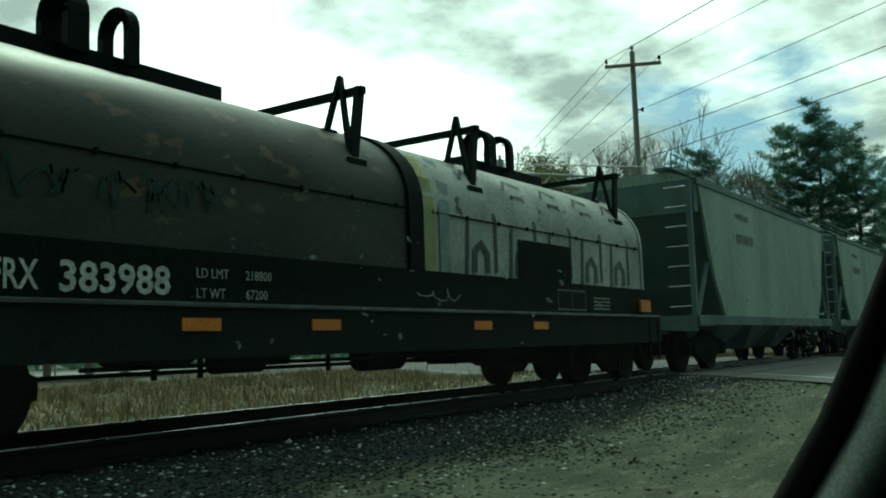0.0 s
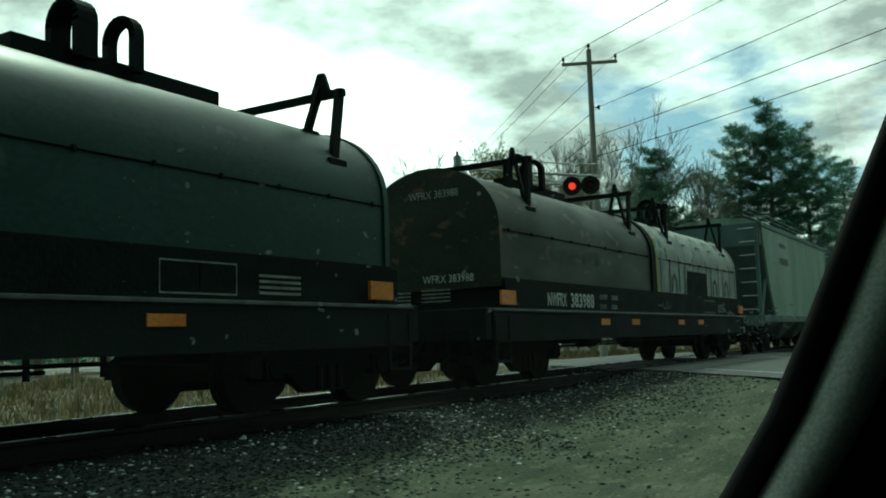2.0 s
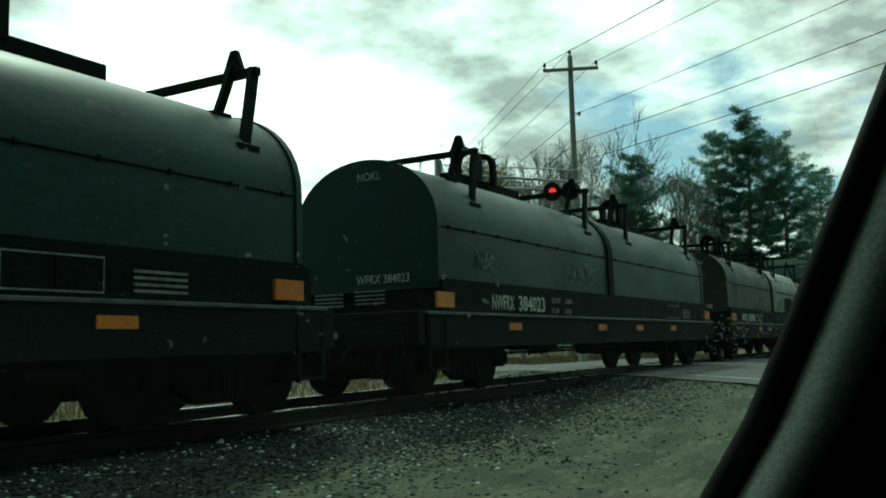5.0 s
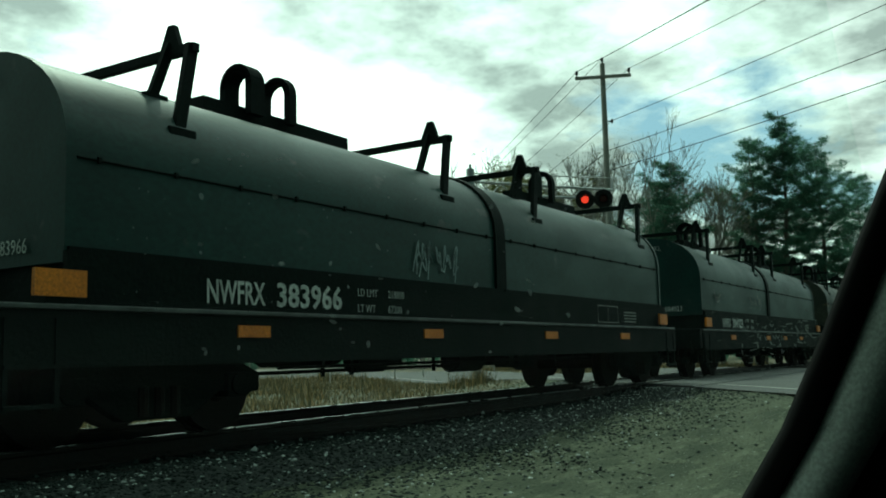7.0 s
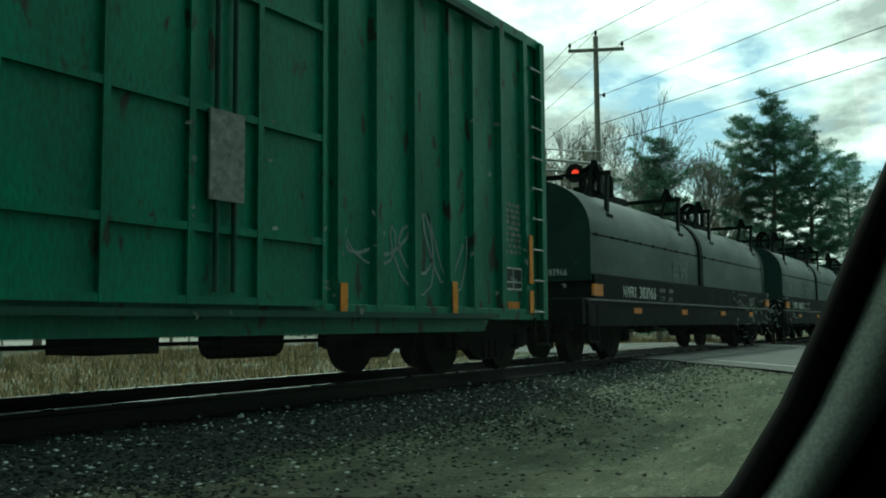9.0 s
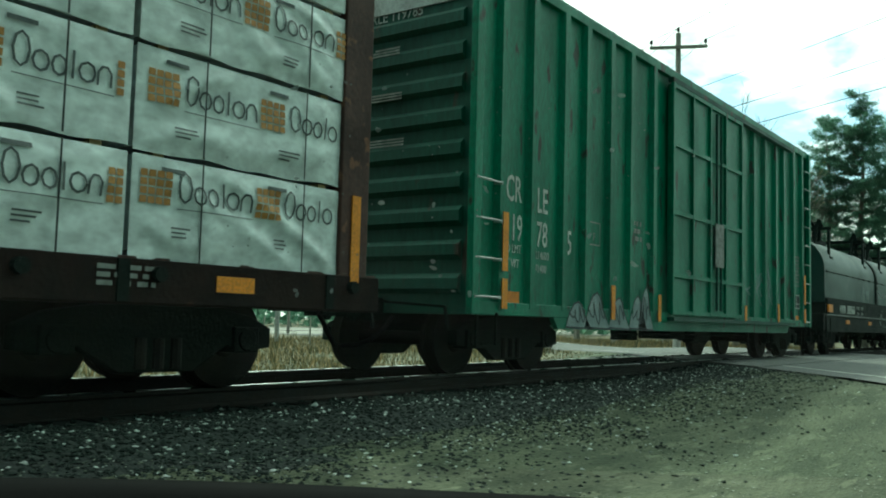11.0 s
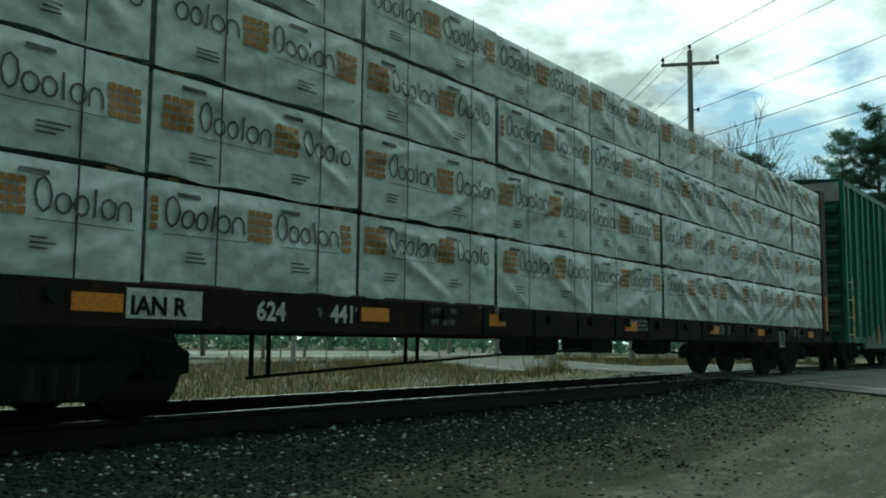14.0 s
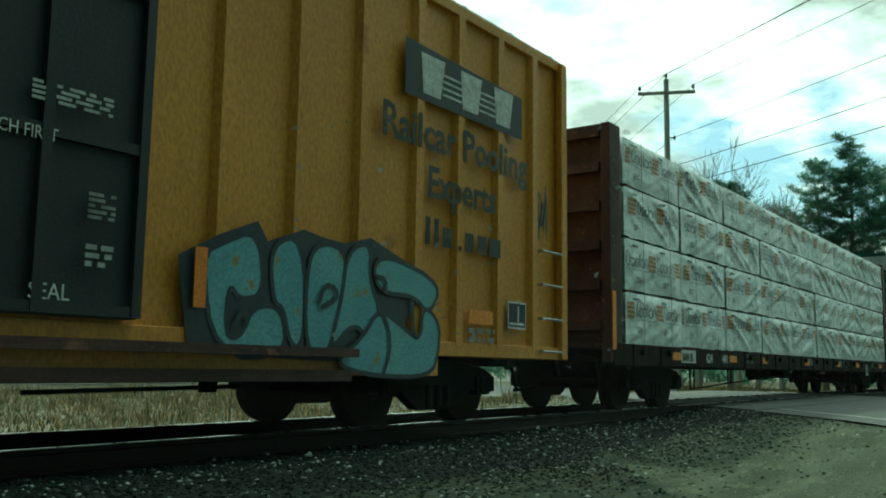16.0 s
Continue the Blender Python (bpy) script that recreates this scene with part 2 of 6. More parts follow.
M = dict(
    dirt=mat("packed_dirt_and_gravel", (.090, .100, .062), (.054, .063, .042), .95, scale=2.6, fine=38, bump=1.0, stretch=(.35, 1, 1), third=(.112, .122, .080), third_at=.58, spec=.15),
    asphalt=mat("asphalt", (.075, .075, .075), (.12, .12, .115), .9, scale=.8, fine=60, bump=.4),
    paint_white=mat("worn_road_paint", (.6, .6, .56), (.35, .35, .33), .8, scale=2),
    ballast=mat("ballast_bed", (.012, .017, .0145), (.022, .028, .024), .95, scale=3, fine=22, bump=1.0),
    stone=island_mat("crushed_stone", (.008, .012, .010), (.028, .037, .032), (.60, .64, .60), mid=.90),
    grit=island_mat("loose_grit", (.085, .098, .072), (.14, .15, .115), (.30, .32, .27), mid=.7),
    rail=mat("rail_steel", (.018, .015, .012), (.03, .022, .017), .8, .1, scale=4),
    railtop=mat("polished_rail_head", (.62, .62, .6), (.5, .5, .48), .28, 1.0, scale=3, bump=.03),
    tie=mat("creosoted_wood", (.014, .014, .012), (.024, .022, .019), .9, spec=.1, scale=2, stretch=(6, 1, 6), bump=.5, rand=.25),
    grass=island_mat("dry_grass", (.045, .055, .026), (.12, .105, .055), (.38, .27, .14), mid=.62, leafy=.3),
    field=mat("dead_grass_field", (.12, .105, .06), (.065, .070, .040), .95, scale=.35, fine=12, bump=.8, third=(.27, .17, .08), third_at=.60),
    pale=mat("pale_gravel_lot", (.26, .25, .22), (.20, .19, .17), .95, scale=.3, fine=20),
    black=mat("oily_black_steel", (.004, .008, .0062), (.008, .012, .0095), .9, .0, scale=3, fine=30, bump=.3, spec=.05),
    wheel=mat("wheel_steel", (.008, .008, .007), (.016, .014, .011), .75, .0, spec=.06, scale=4),
    hood=mat("weathered_dark_green_steel", (.013, .046, .038), (.009, .031, .026), .46, .0, spec=.28, scale=1.2, fine=25, bump=.06, third=(.055, .065, .06), third_at=.66, stretch=(.6, 1, 1)),
    # tan third colour: rust spots, strengthened to paint in the top's gold sheen
    hood_brown=mat("weathered_brown_steel", (.042, .046, .032), (.022, .029, .022), .5, .0, spec=.25, scale=1.0, fine=25, bump=.08, third=(.12, .085, .05), third_at=.60, stretch=(.8, 1, 1.6)),
    hood_white=mat("chalky_white_painted_steel", (.52, .54, .50), (.34, .36, .33), .7, scale=1.4, fine=25, third=(.10, .10, .09), third_at=.66),
    sill=mat("black_painted_sill", (.005, .0095, .008), (.009, .015, .0125), .7, spec=.08, scale=2.5, fine=30, bump=.25),
    # much paler than the sill under it
    lip=mat("pale_steel_edge", (.10, .11, .105), (.05, .055, .052), .5, scale=4),
    lettering=mat("stencil_white", (.72, .73, .70), (.5, .5, .48), .8, scale=8),
    lettering_mid=mat("worn_stencil", (.5, .51, .49), (.36, .37, .35), .8, scale=9),
    stripe=mat("yellowed_paint", (.40, .40, .18), (.30, .31, .16), .7, scale=3, third=(.25, .12, .05), third_at=.63),
    lettering_dim=mat("faded_stencil", (.34, .35, .33), (.18, .18, .17), .8, scale=10),
    orange=mat("orange_reflector", (.80, .26, .02), (.62, .19, .02), .5, scale=3, bump=.05),
    yellow_refl=mat("yellow_reflector", (.85, .30, .015), (.72, .25, .015), .5, scale=3, bump=.05),
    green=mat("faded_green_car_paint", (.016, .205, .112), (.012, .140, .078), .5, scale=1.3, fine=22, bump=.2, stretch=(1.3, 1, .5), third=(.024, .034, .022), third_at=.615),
    # the car's green with the end walls' shade darkened in; rust-brown spots on top
    green_dark=mat("shade_darkened_green", (.010, .085, .055), (.008, .055, .038), .6, scale=1, fine=18, stretch=(1, 1, .3), third=(.06, .045, .035), third_at=.62),
    galv=mat("galvanised_roof", (.45, .46, .45), (.33, .33, .32), .5, .5, scale=2),
    mustard=mat("mustard_car_paint", (.60, .275, .035), (.52, .235, .03), .55, scale=.9, fine=34, bump=.12, stretch=(1, 1, .55), third=(.40, .18, .03), third_at=.68),
    navy=mat("black_door_panel", (.012, .018, .022), (.022, .028, .032), .55, scale=1.5),
    oxide=mat("oxide_brown_steel", (.075, .030, .022), (.042, .020, .017), .7, scale=1.8, fine=25, bump=.3, third=(.16, .07, .04), third_at=.63),
    # oxide brown darkened to hold the backlit sill's shade, with brown spots
    sill_brown=mat("shaded_brown_sill", (.022, .012, .010), (.012, .009, .008), .75, scale=2.2, fine=25, bump=.2, spec=.08, third=(.05, .022, .016), third_at=.64),
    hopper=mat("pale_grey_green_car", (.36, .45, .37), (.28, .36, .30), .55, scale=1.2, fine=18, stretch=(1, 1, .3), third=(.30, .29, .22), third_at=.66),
    # darker, bluer than the hopper sides; for ends, sills, posts and chutes
    hopper_end=mat("darker_grey_green", (.13, .19, .185), (.09, .135, .13), .6, scale=1.3, third=(.14, .10, .07), third_at=.66),
    wrap=mat("white_lumber_wrap", (.78, .82, .82), (.73, .775, .775), .34, scale=1.1, fine=7, bump=.25, stretch=(1, 1, 1.6)),
    wrap_print=mat("dark_wrap_print", (.075, .085, .09), (.11, .12, .12), .5, bump=0),
    wrap_logo=mat("orange_wrap_print", (.50, .25, .07), (.42, .2, .06), .5, bump=0),
    lumber=mat("lumber_end_grain", (.50, .36, .19), (.38, .26, .13), .8, scale=5),
    strap=mat("dark_strapping", (.03, .035, .036), None, .5, bump=0),
    graf_blue=mat("sprayed_blue", (.14, .31, .36), (.19, .37, .40), .5, scale=2, bump=.05, third=(.26, .22, .09), third_at=.64),
    graf_dark=mat("sprayed_dark", (.02, .03, .04), (.035, .045, .05), .5, scale=3, bump=.05),
    graf_grey=mat("sprayed_pale_grey", (.30, .36, .36), (.20, .25, .26), .6, scale=3, bump=.05),
    wood=mat("weathered_pole_wood", (.42, .41, .37), (.30, .29, .26), .85, scale=2, stretch=(6, 6, .6), bump=.4),
    wire=mat("cable", (.03, .03, .03), None, .6, bump=0),
    signal=mat("signal_black", (.012, .012, .013), None, .6, bump=.05),
    alu=mat("aluminium", (.55, .56, .56), (.45, .46, .46), .45, .8, scale=3, bump=.05),
    red=glow("red_lens_lit", (1.0, .05, .03), .9),
    red_off=mat("red_lens_unlit", (.10, .01, .01), None, .25, bump=0),
    bark=mat("bark", (.12, .10, .08), (.20, .18, .15), .9, scale=3, stretch=(3, 3, .6), bump=.6),
    needles=island_mat("pine_needles", (.06, .13, .09), (.10, .19, .13), (.15, .24, .17), .6, leafy=.65),
    leaves=island_mat("young_leaves", (.10, .12, .04), (.16, .17, .07), (.24, .23, .11), .7, leafy=.4),
    twig=mat("grey_twigs", (.24, .23, .20), (.32, .31, .28), .9, scale=5),
    trim=mat("car_pillar_trim", (.33, .38, .33), (.30, .34, .30), .75, scale=4, fine=300, bump=.03),
    rubber=mat("black_rubber", (.004, .004, .004), None, .95, scale=5, bump=.02, spec=.05),
    dash=mat("dashboard_plastic", (.003, .003, .0032), (.004, .004, .0042), .95, scale=6, fine=260, bump=.03, spec=.03),
    pad=mat("grey_dash_pad", (.40, .42, .41), (.36, .38, .37), .85, bump=.05),
    beige=mat("building_siding", (.55, .55, .5), (.48, .48, .44), .8, scale=1),
    roofing=mat("dark_roofing", (.10, .095, .09), None, .85, scale=2),
)


# ---- mesh helpers ----
class Shape:
    """Collects vertices and faces of one part."""

    def __init__(self):
        self.v, self.f = [], []

    def poly(self, pts, faces):
        k = len(self.v)
        self.v += [tuple(p) for p in pts]
        self.f += [tuple(i + k for i in f) for f in faces]
        return self

    def box(self, x0, x1, y0, y1, z0, z1):
        return self.poly([(x0, y0, z0), (x1, y0, z0), (x1, y1, z0), (x0, y1, z0), (x0, y0, z1), (x1, y0, z1), (x1, y1, z1), (x0, y1, z1)],
                         [(0, 3, 2, 1), (4, 5, 6, 7), (0, 1, 5, 4), (1, 2, 6, 5), (2, 3, 7, 6), (3, 0, 4, 7)])

    def tube(self, p0, p1, r0, r1=None, n=8):
        p0, p1 = Vector(p0), Vector(p1)
        r1 = r0 if r1 is None else r1
        d = (p1 - p0).normalized()
        a = d.orthogonal().normalized()
        b = d.cross(a)
        pts = [c + (a * math.cos(6.28318 * i / n) + b * math.sin(6.28318 * i / n)) * r for c, r in ((p0, r0), (p1, r1)) for i in range(n)]
        return self.poly(pts, [(i, (i + 1) % n, n + (i + 1) % n, n + i) for i in range(n)] + [tuple(range(n - 1, -1, -1)), tuple(range(n, 2 * n))])

    def bar(self, p0, p1, w, h, up=(0, 0, 1)):
        """A flat bar of width w and height h from p0 to p1."""
        p0, p1 = Vector(p0), Vector(p1)
        d = (p1 - p0).normalized()
        s = d.cross(Vector(up))
        s = s.normalized() if s.length > 1e-4 else Vector((1, 0, 0))
        t = s.cross(d)
        pts = [c + s * a * w / 2 + t * b * h / 2 for c in (p0, p1) for a, b in ((-1, -1), (1, -1), (1, 1), (-1, 1))]
        return self.poly(pts, [(0, 1, 2, 3), (7, 6, 5, 4), (0, 4, 5, 1), (1, 5, 6, 2), (2, 6, 7, 3), (3, 7, 4, 0)])

    def along(self, profile, x0, x1, axis=0):
        """A closed profile (two other axes) extruded along an axis."""
        n = len(profile)
        put = {0: lambda t, a, b: (t, a, b), 1: lambda t, a, b: (a, t, b), 2: lambda t, a, b: (a, b, t)}[axis]
        pts = [put(t, a, b) for t in (x0, x1) for a, b in profile]
        return self.poly(pts, [(i, (i + 1) % n, n + (i + 1) % n, n + i) for i in range(n)] + [tuple(range(n - 1, -1, -1)), tuple(range(n, 2 * n))])

    def mesh(self, name, material, smooth=0.0):
        me = bpy.data.meshes.new(name)
        me.from_pydata(self.v, [], self.f)
        bm = bmesh.new()
        bm.from_mesh(me)
        bmesh.ops.recalc_face_normals(bm, faces=bm.faces)
        bm.to_mesh(me)
        bm.free()
        me.materials.append(material)
        if smooth:
            me.shade_smooth()
            me.set_sharp_from_angle(angle=smooth)
        return me


def part(name, shape, material, parent=None, label="", smooth=0.0, bevel=0.0):
    me = shape.mesh(name, material, smooth) if isinstance(shape, Shape) else shape
    ob = new(name, me)
    if parent:
        ob.parent = parent
    if bevel:
        b = ob.modifiers.new("bevel", "BEVEL")
        b.width, b.segments, b.limit_method = bevel, 2, "ANGLE"
    return tagged(ob, label)


def thing(name, label, category, group="", kind="", at=None):
    ob = new(name)
    if at is not None:
        ob.matrix_basis = at
    return tagged(ob, label, category, group, kind)


def writing(text, size, material, parent, m, name="lettering", bold=0.0, width=1.0, label=""):
    """Painted words as thin raised mesh; m places their lower left corner, x along the words, y up them."""
    cu = bpy.data.curves.new(name, "FONT")
    cu.body, cu.size, cu.extrude, cu.offset = text, size, 0.0015, bold
    cu.resolution_u = 2
    tmp = bpy.data.objects.new(name, cu)
    me = bpy.data.meshes.new_from_object(tmp)
    bpy.data.objects.remove(tmp)
    me.materials.clear()
    me.materials.append(material)
    me.transform(m @ Matrix.Diagonal((width, 1, 1, 1)))
    ob = new(name, me)
    ob.parent = parent
    return tagged(ob, label)


def near_face(x, y, z):
    """The pose of words on a car's side that faces the camera."""
    return Matrix.Translation((x, y, z)) @ Matrix.Rotation(radians(90), 4, "X")


def end_face(x, y, z):
    """The pose of words on a car's rear end."""
    return Matrix.Translation((x, y, z)) @ Matrix.Rotation(radians(-90), 4, "Z") @ Matrix.Rotation(radians(90), 4, "X")

# ---- the lie of the land ----
TRACK_Y, GAUGE = 7.25, 1.505
NEAR, FAR = TRACK_Y - GAUGE / 2, TRACK_Y + GAUGE / 2
ROAD0, ROAD1, SKEW = 18.5, 31.0, .95   # where the road meets the track, and how it slants


def ground_z(x, y):
    """Height of the ground: a low berm for the track, a lot on the camera's side, a field beyond."""
    pts = [(-40, -.60), (0, -.52), (3.0, -.47), (4.6, -.37), (5.5, -.30), (9.3, -.30), (11.5, -.55), (30, -.5), (200, .2)]
    ys, zs = [p[0] for p in pts], [p[1] for p in pts]
    z = float(np.interp(y, ys, zs))
    # the crossing lifts the road to the rails
    xr = x - SKEW * (min(y, 30) - TRACK_Y)
    k = max(0.0, 1 - max(0.0, abs(xr - (ROAD0 + ROAD1) / 2) - 6.5) / 6.0)
    lift = max(0.0, 1 - max(0.0, abs(y - TRACK_Y) - 2.5) / 12.0)
    return z + (-.06 - z) * k * lift * lift * (3 - 2 * lift)


def build_ground():
    xs = sorted(set([-2000, -600, -200, -80, -40] + list(np.arange(-20, 60, 1.0)) + [70, 85, 110, 150, 220, 400, 900, 2500]))
    ys = sorted(set([-2000, -500, -150, -60, -30, -15] + list(np.arange(-8, 16, .5)) + list(np.arange(16, 40, 2.0)) + [50, 70, 100, 200, 500, 1200, 2500]))
    s = Shape()
    pts = [(x, y, ground_z(x, y) + (.02 * noise.noise((x * .7, y * .7, 0)) if abs(y - TRACK_Y) > 2.3 else 0)) for y in ys for x in xs]
    n = len(xs)
    s.poly(pts, [(j * n + i, j * n + i + 1, (j + 1) * n + i + 1, (j + 1) * n + i) for j in range(len(ys) - 1) for i in range(n - 1)])
    me = s.mesh("ground", M["dirt"], 3.0)
    me.materials.append(M["field"])
    me.materials.append(M["ballast"])
    for p in me.polygons:
        c = p.center
        if c.y > 11.2:
            p.material_index = 1
        elif 4.9 + .5 * noise.noise((c.x * .6, 0, 9)) < c.y < 9.6:
            p.material_index = 2
    ob = new("ground", me)
    tagged(ob, "packed dirt and gravel lot with a dry grass field beyond", "ground", kind="structure")


def sheet(name, x0, x1, y0, y1, lift, material, label, category, nx=12, ny=40):
    s = Shape()
    xs, ys = np.linspace(x0, x1, nx), np.linspace(y0, y1, ny)
    pts = [(x + SKEW * (min(y, 30) - TRACK_Y), y, ground_z(x + SKEW * (min(y, 30) - TRACK_Y), y) + lift) for y in ys for x in xs]
    s.poly(pts, [(j * nx + i, j * nx + i + 1, (j + 1) * nx + i + 1, (j + 1) * nx + i) for j in range(ny - 1) for i in range(nx - 1)])
    return tagged(new(name, s.mesh(name, material, 3.0)), label, category, kind="structure")


def build_road():
    sheet("road", ROAD0, ROAD1, -70, 5.0, .03, M["asphalt"], "worn grey asphalt road up to the crossing", "road")
    sheet("road", ROAD0, ROAD1, 9.4, 140, .03, M["asphalt"], "worn grey asphalt road beyond the crossing", "road")
    for x in (ROAD0 + 1.2, ROAD1 - .6):
        sheet("road_line", x, x + .13, -70, 4.9, .036, M["paint_white"], "faded white edge line on the asphalt", "road marking", 2)
        sheet("road_line", x, x + .13, 9.6, 140, .036, M["paint_white"], "faded white edge line on the asphalt", "road marking", 2)
    # panels between and beside the rails at the crossing
    for y0, y1 in ((5.0, NEAR - .09), (NEAR + .12, FAR - .12), (FAR + .09, 9.4)):
        s = Shape().poly([(x + SKEW * (y - TRACK_Y), y, z) for z in (-.25, -.015) for x, y in ((ROAD0, y0), (ROAD1, y0), (ROAD1, y1), (ROAD0, y1))], [(0, 1, 2, 3), (4, 5, 6, 7), (0, 1, 5, 4), (1, 2, 6, 5), (2, 3, 7, 6), (3, 0, 4, 7)])
        tagged(part("crossing_panel", s, M["asphalt"], None, bevel=.01), "asphalt crossing panel between the rails", "crossing panel", kind="structure")


def build_track():
    bed = Shape().along([(TRACK_Y - 2.9, -.5), (TRACK_Y - 1.75, -.190), (TRACK_Y + 1.75, -.190), (TRACK_Y + 2.9, -.5)], -150, 300)
    tagged(part("ballast_bed", bed, M["ballast"]), "dark ballast bed under the track", "ballast", kind="structure")
    prof = [(-.07, -.18), (.07, -.18), (.07, -.165), (.012, -.14), (.012, -.05), (.036, -.035), (.036, -.003), (-.036, -.003), (-.036, -.035), (-.012, -.05), (-.012, -.14), (-.07, -.165)]
    for y in (NEAR, FAR):
        ob = tagged(part("rail", Shape().along([(y + a, b) for a, b in prof], -150, 300), M["rail"]), "rusty steel rail with a polished head", "rail", group="rails of the track", kind="structure")
        part("rail_head", Shape().along([(y - .034, -.003), (y + .034, -.003), (y + .026, .004), (y - .026, .004)], -150, 300), M["railtop"], ob, "polished running surface")
    sleeper = Shape().box(-.11, .11, -1.3, 1.3, -.30, -.182).mesh("tie", M["tie"])
    for i in range(-20, 230):
        x = i * .53
        ob = new("tie", sleeper)
        ob.matrix_basis = pose(x + random.uniform(-.03, .03), TRACK_Y + random.uniform(-.04, .04), random.uniform(-.008, .004), 0, 0, random.uniform(-1.2, 1.2))
        tagged(ob, "dark creosoted wooden track tie", "track tie", group="ties of the track")


def scatter(name, n, xr, yr, size, material, label, category, sink=.3, skew=None, seed=1, flat=1.0):
    """Loose stones: jittered octahedra lying on the ground."""
    rng = np.random.default_rng(seed)
    x = xr[0] + (xr[1] - xr[0]) * rng.random(n) ** 1.5
    y = yr[0] + (yr[1] - yr[0]) * rng.random(n) if skew is None else yr[0] - skew * np.abs(rng.normal(0, 1, n))
    r = size[0] + (size[1] - size[0]) * rng.random(n) ** 2
    z = np.array([stone_bed(a, b) for a, b in zip(x, y)]) + r * (1 - sink) * .6 * flat
    base = np.array([(1, 0, 0), (-1, 0, 0), (0, 1, 0), (0, -1, 0), (0, 0, .7), (0, 0, -.7)], float)
    ang = rng.random(n) * 6.283
    jit = 1 + (rng.random((n, 6, 3)) - .5) * .7
    v = base[None] * jit + (rng.random((n, 6, 3)) - .5) * .35
    c, s = np.cos(ang), np.sin(ang)
    vx, vy = v[:, :, 0] * c[:, None] - v[:, :, 1] * s[:, None], v[:, :, 0] * s[:, None] + v[:, :, 1] * c[:, None]
    v = np.stack([vx, vy, v[:, :, 2] * flat], 2) * r[:, None, None] + np.stack([x, y, z], 1)[:, None]
    tri = np.array([(0, 2, 4), (2, 1, 4), (1, 3, 4), (3, 0, 4), (2, 0, 5), (1, 2, 5), (3, 1, 5), (0, 3, 5)])
    f = (tri[None] + 6 * np.arange(n)[:, None, None]).reshape(-1, 3)
    me = bpy.data.meshes.new(name)
    me.from_pydata(v.reshape(-1, 3).tolist(), [], f.tolist())
    me.materials.append(material)
    return tagged(new(name, me), label, category, kind="stuff")


def stone_bed(x, y):
    d = abs(y - TRACK_Y)
    return max(ground_z(x, y), -.190 if d < 1.75 else -.190 - (d - 1.75) * .27)


def build_grass():
    rng = np.random.default_rng(5)
    n = 110000
    x = -4 + 70 * rng.random(n) ** 1.2
    y = 10.2 + 24 * rng.random(n) ** 1.1
    xr = x - SKEW * (y - TRACK_Y)
    keep = (xr < ROAD0 - .5) | (xr > ROAD1 + .5)
    x, y = x[keep], y[keep]
    # short by the track, taller in clumps further off
    h = np.array([(.03 + .06 * min(1, (b - 10) / 4)) + min(1, max(0, (b - 11.0) / 2)) * .75 * max(0, noise.noise((a * .55, b * .55, 3)) - .02) for a, b in zip(x, y)]) * (.45 + 1.1 * rng.random(len(x)))
    z = np.array([ground_z(a, b) for a, b in zip(x, y)])
    ang = rng.random(len(x)) * 6.283
    lean = (rng.random((len(x), 2)) - .5) * h[:, None] * 1.1
    w = .008 + .014 * rng.random(len(x))
    a = np.stack([x - w * np.cos(ang), y - w * np.sin(ang), z - .02], 1)
    b = np.stack([x + w * np.cos(ang), y + w * np.sin(ang), z - .02], 1)
    c = np.stack([x + lean[:, 0], y + lean[:, 1], z + h], 1)
    v = np.stack([a, b, c], 1).reshape(-1, 3)
    me = bpy.data.meshes.new("dry_grass")
    me.from_pydata(v.tolist(), [], np.arange(len(v)).reshape(-1, 3).tolist())
    me.materials.append(M["grass"])
    tagged(new("dry_grass", me), "tall dead tan grass along the far side of the track", "grass", kind="stuff")


build_ground()
build_road()
build_track()


# ---- rolling stock ----
W = 1.36          # half width of the cars
WHEEL_R = .42


def run(t):
    """How far the train has gone at t seconds."""
    return -.03 + 4.9055 * t + .0248 * t * t - 3.5e-5 * t ** 3


TRAIN, WHEELSETS = [], []


def wheelset_mesh():
    s = Shape().tube((0, -1.0, 0), (0, 1.0, 0), .085, n=12)
    for k in (-1, 1):
        y = k * GAUGE / 2
        s.tube((0, y - .065, 0), (0, y + .065, 0), WHEEL_R, n=32)
        s.tube((0, y - k * .095 - .015, 0), (0, y - k * .095 + .025, 0), WHEEL_R + .028, n=32)
        s.tube((0, y + k * .06, 0), (0, y + k * .10, 0), .16, .12, n=16)
    return s.mesh("wheelset", M["wheel"], .6)


WHEELS = wheelset_mesh()
FRAME_PROFILE = [(-1.2, .53), (-.95, .64), (-.4, .72), (.4, .72), (.95, .64), (1.2, .53), (1.2, .36), (.95, .33), (.7, .38), (.36, .17), (-.36, .17), (-.7, .38), (-.95, .33), (-1.2, .36)]


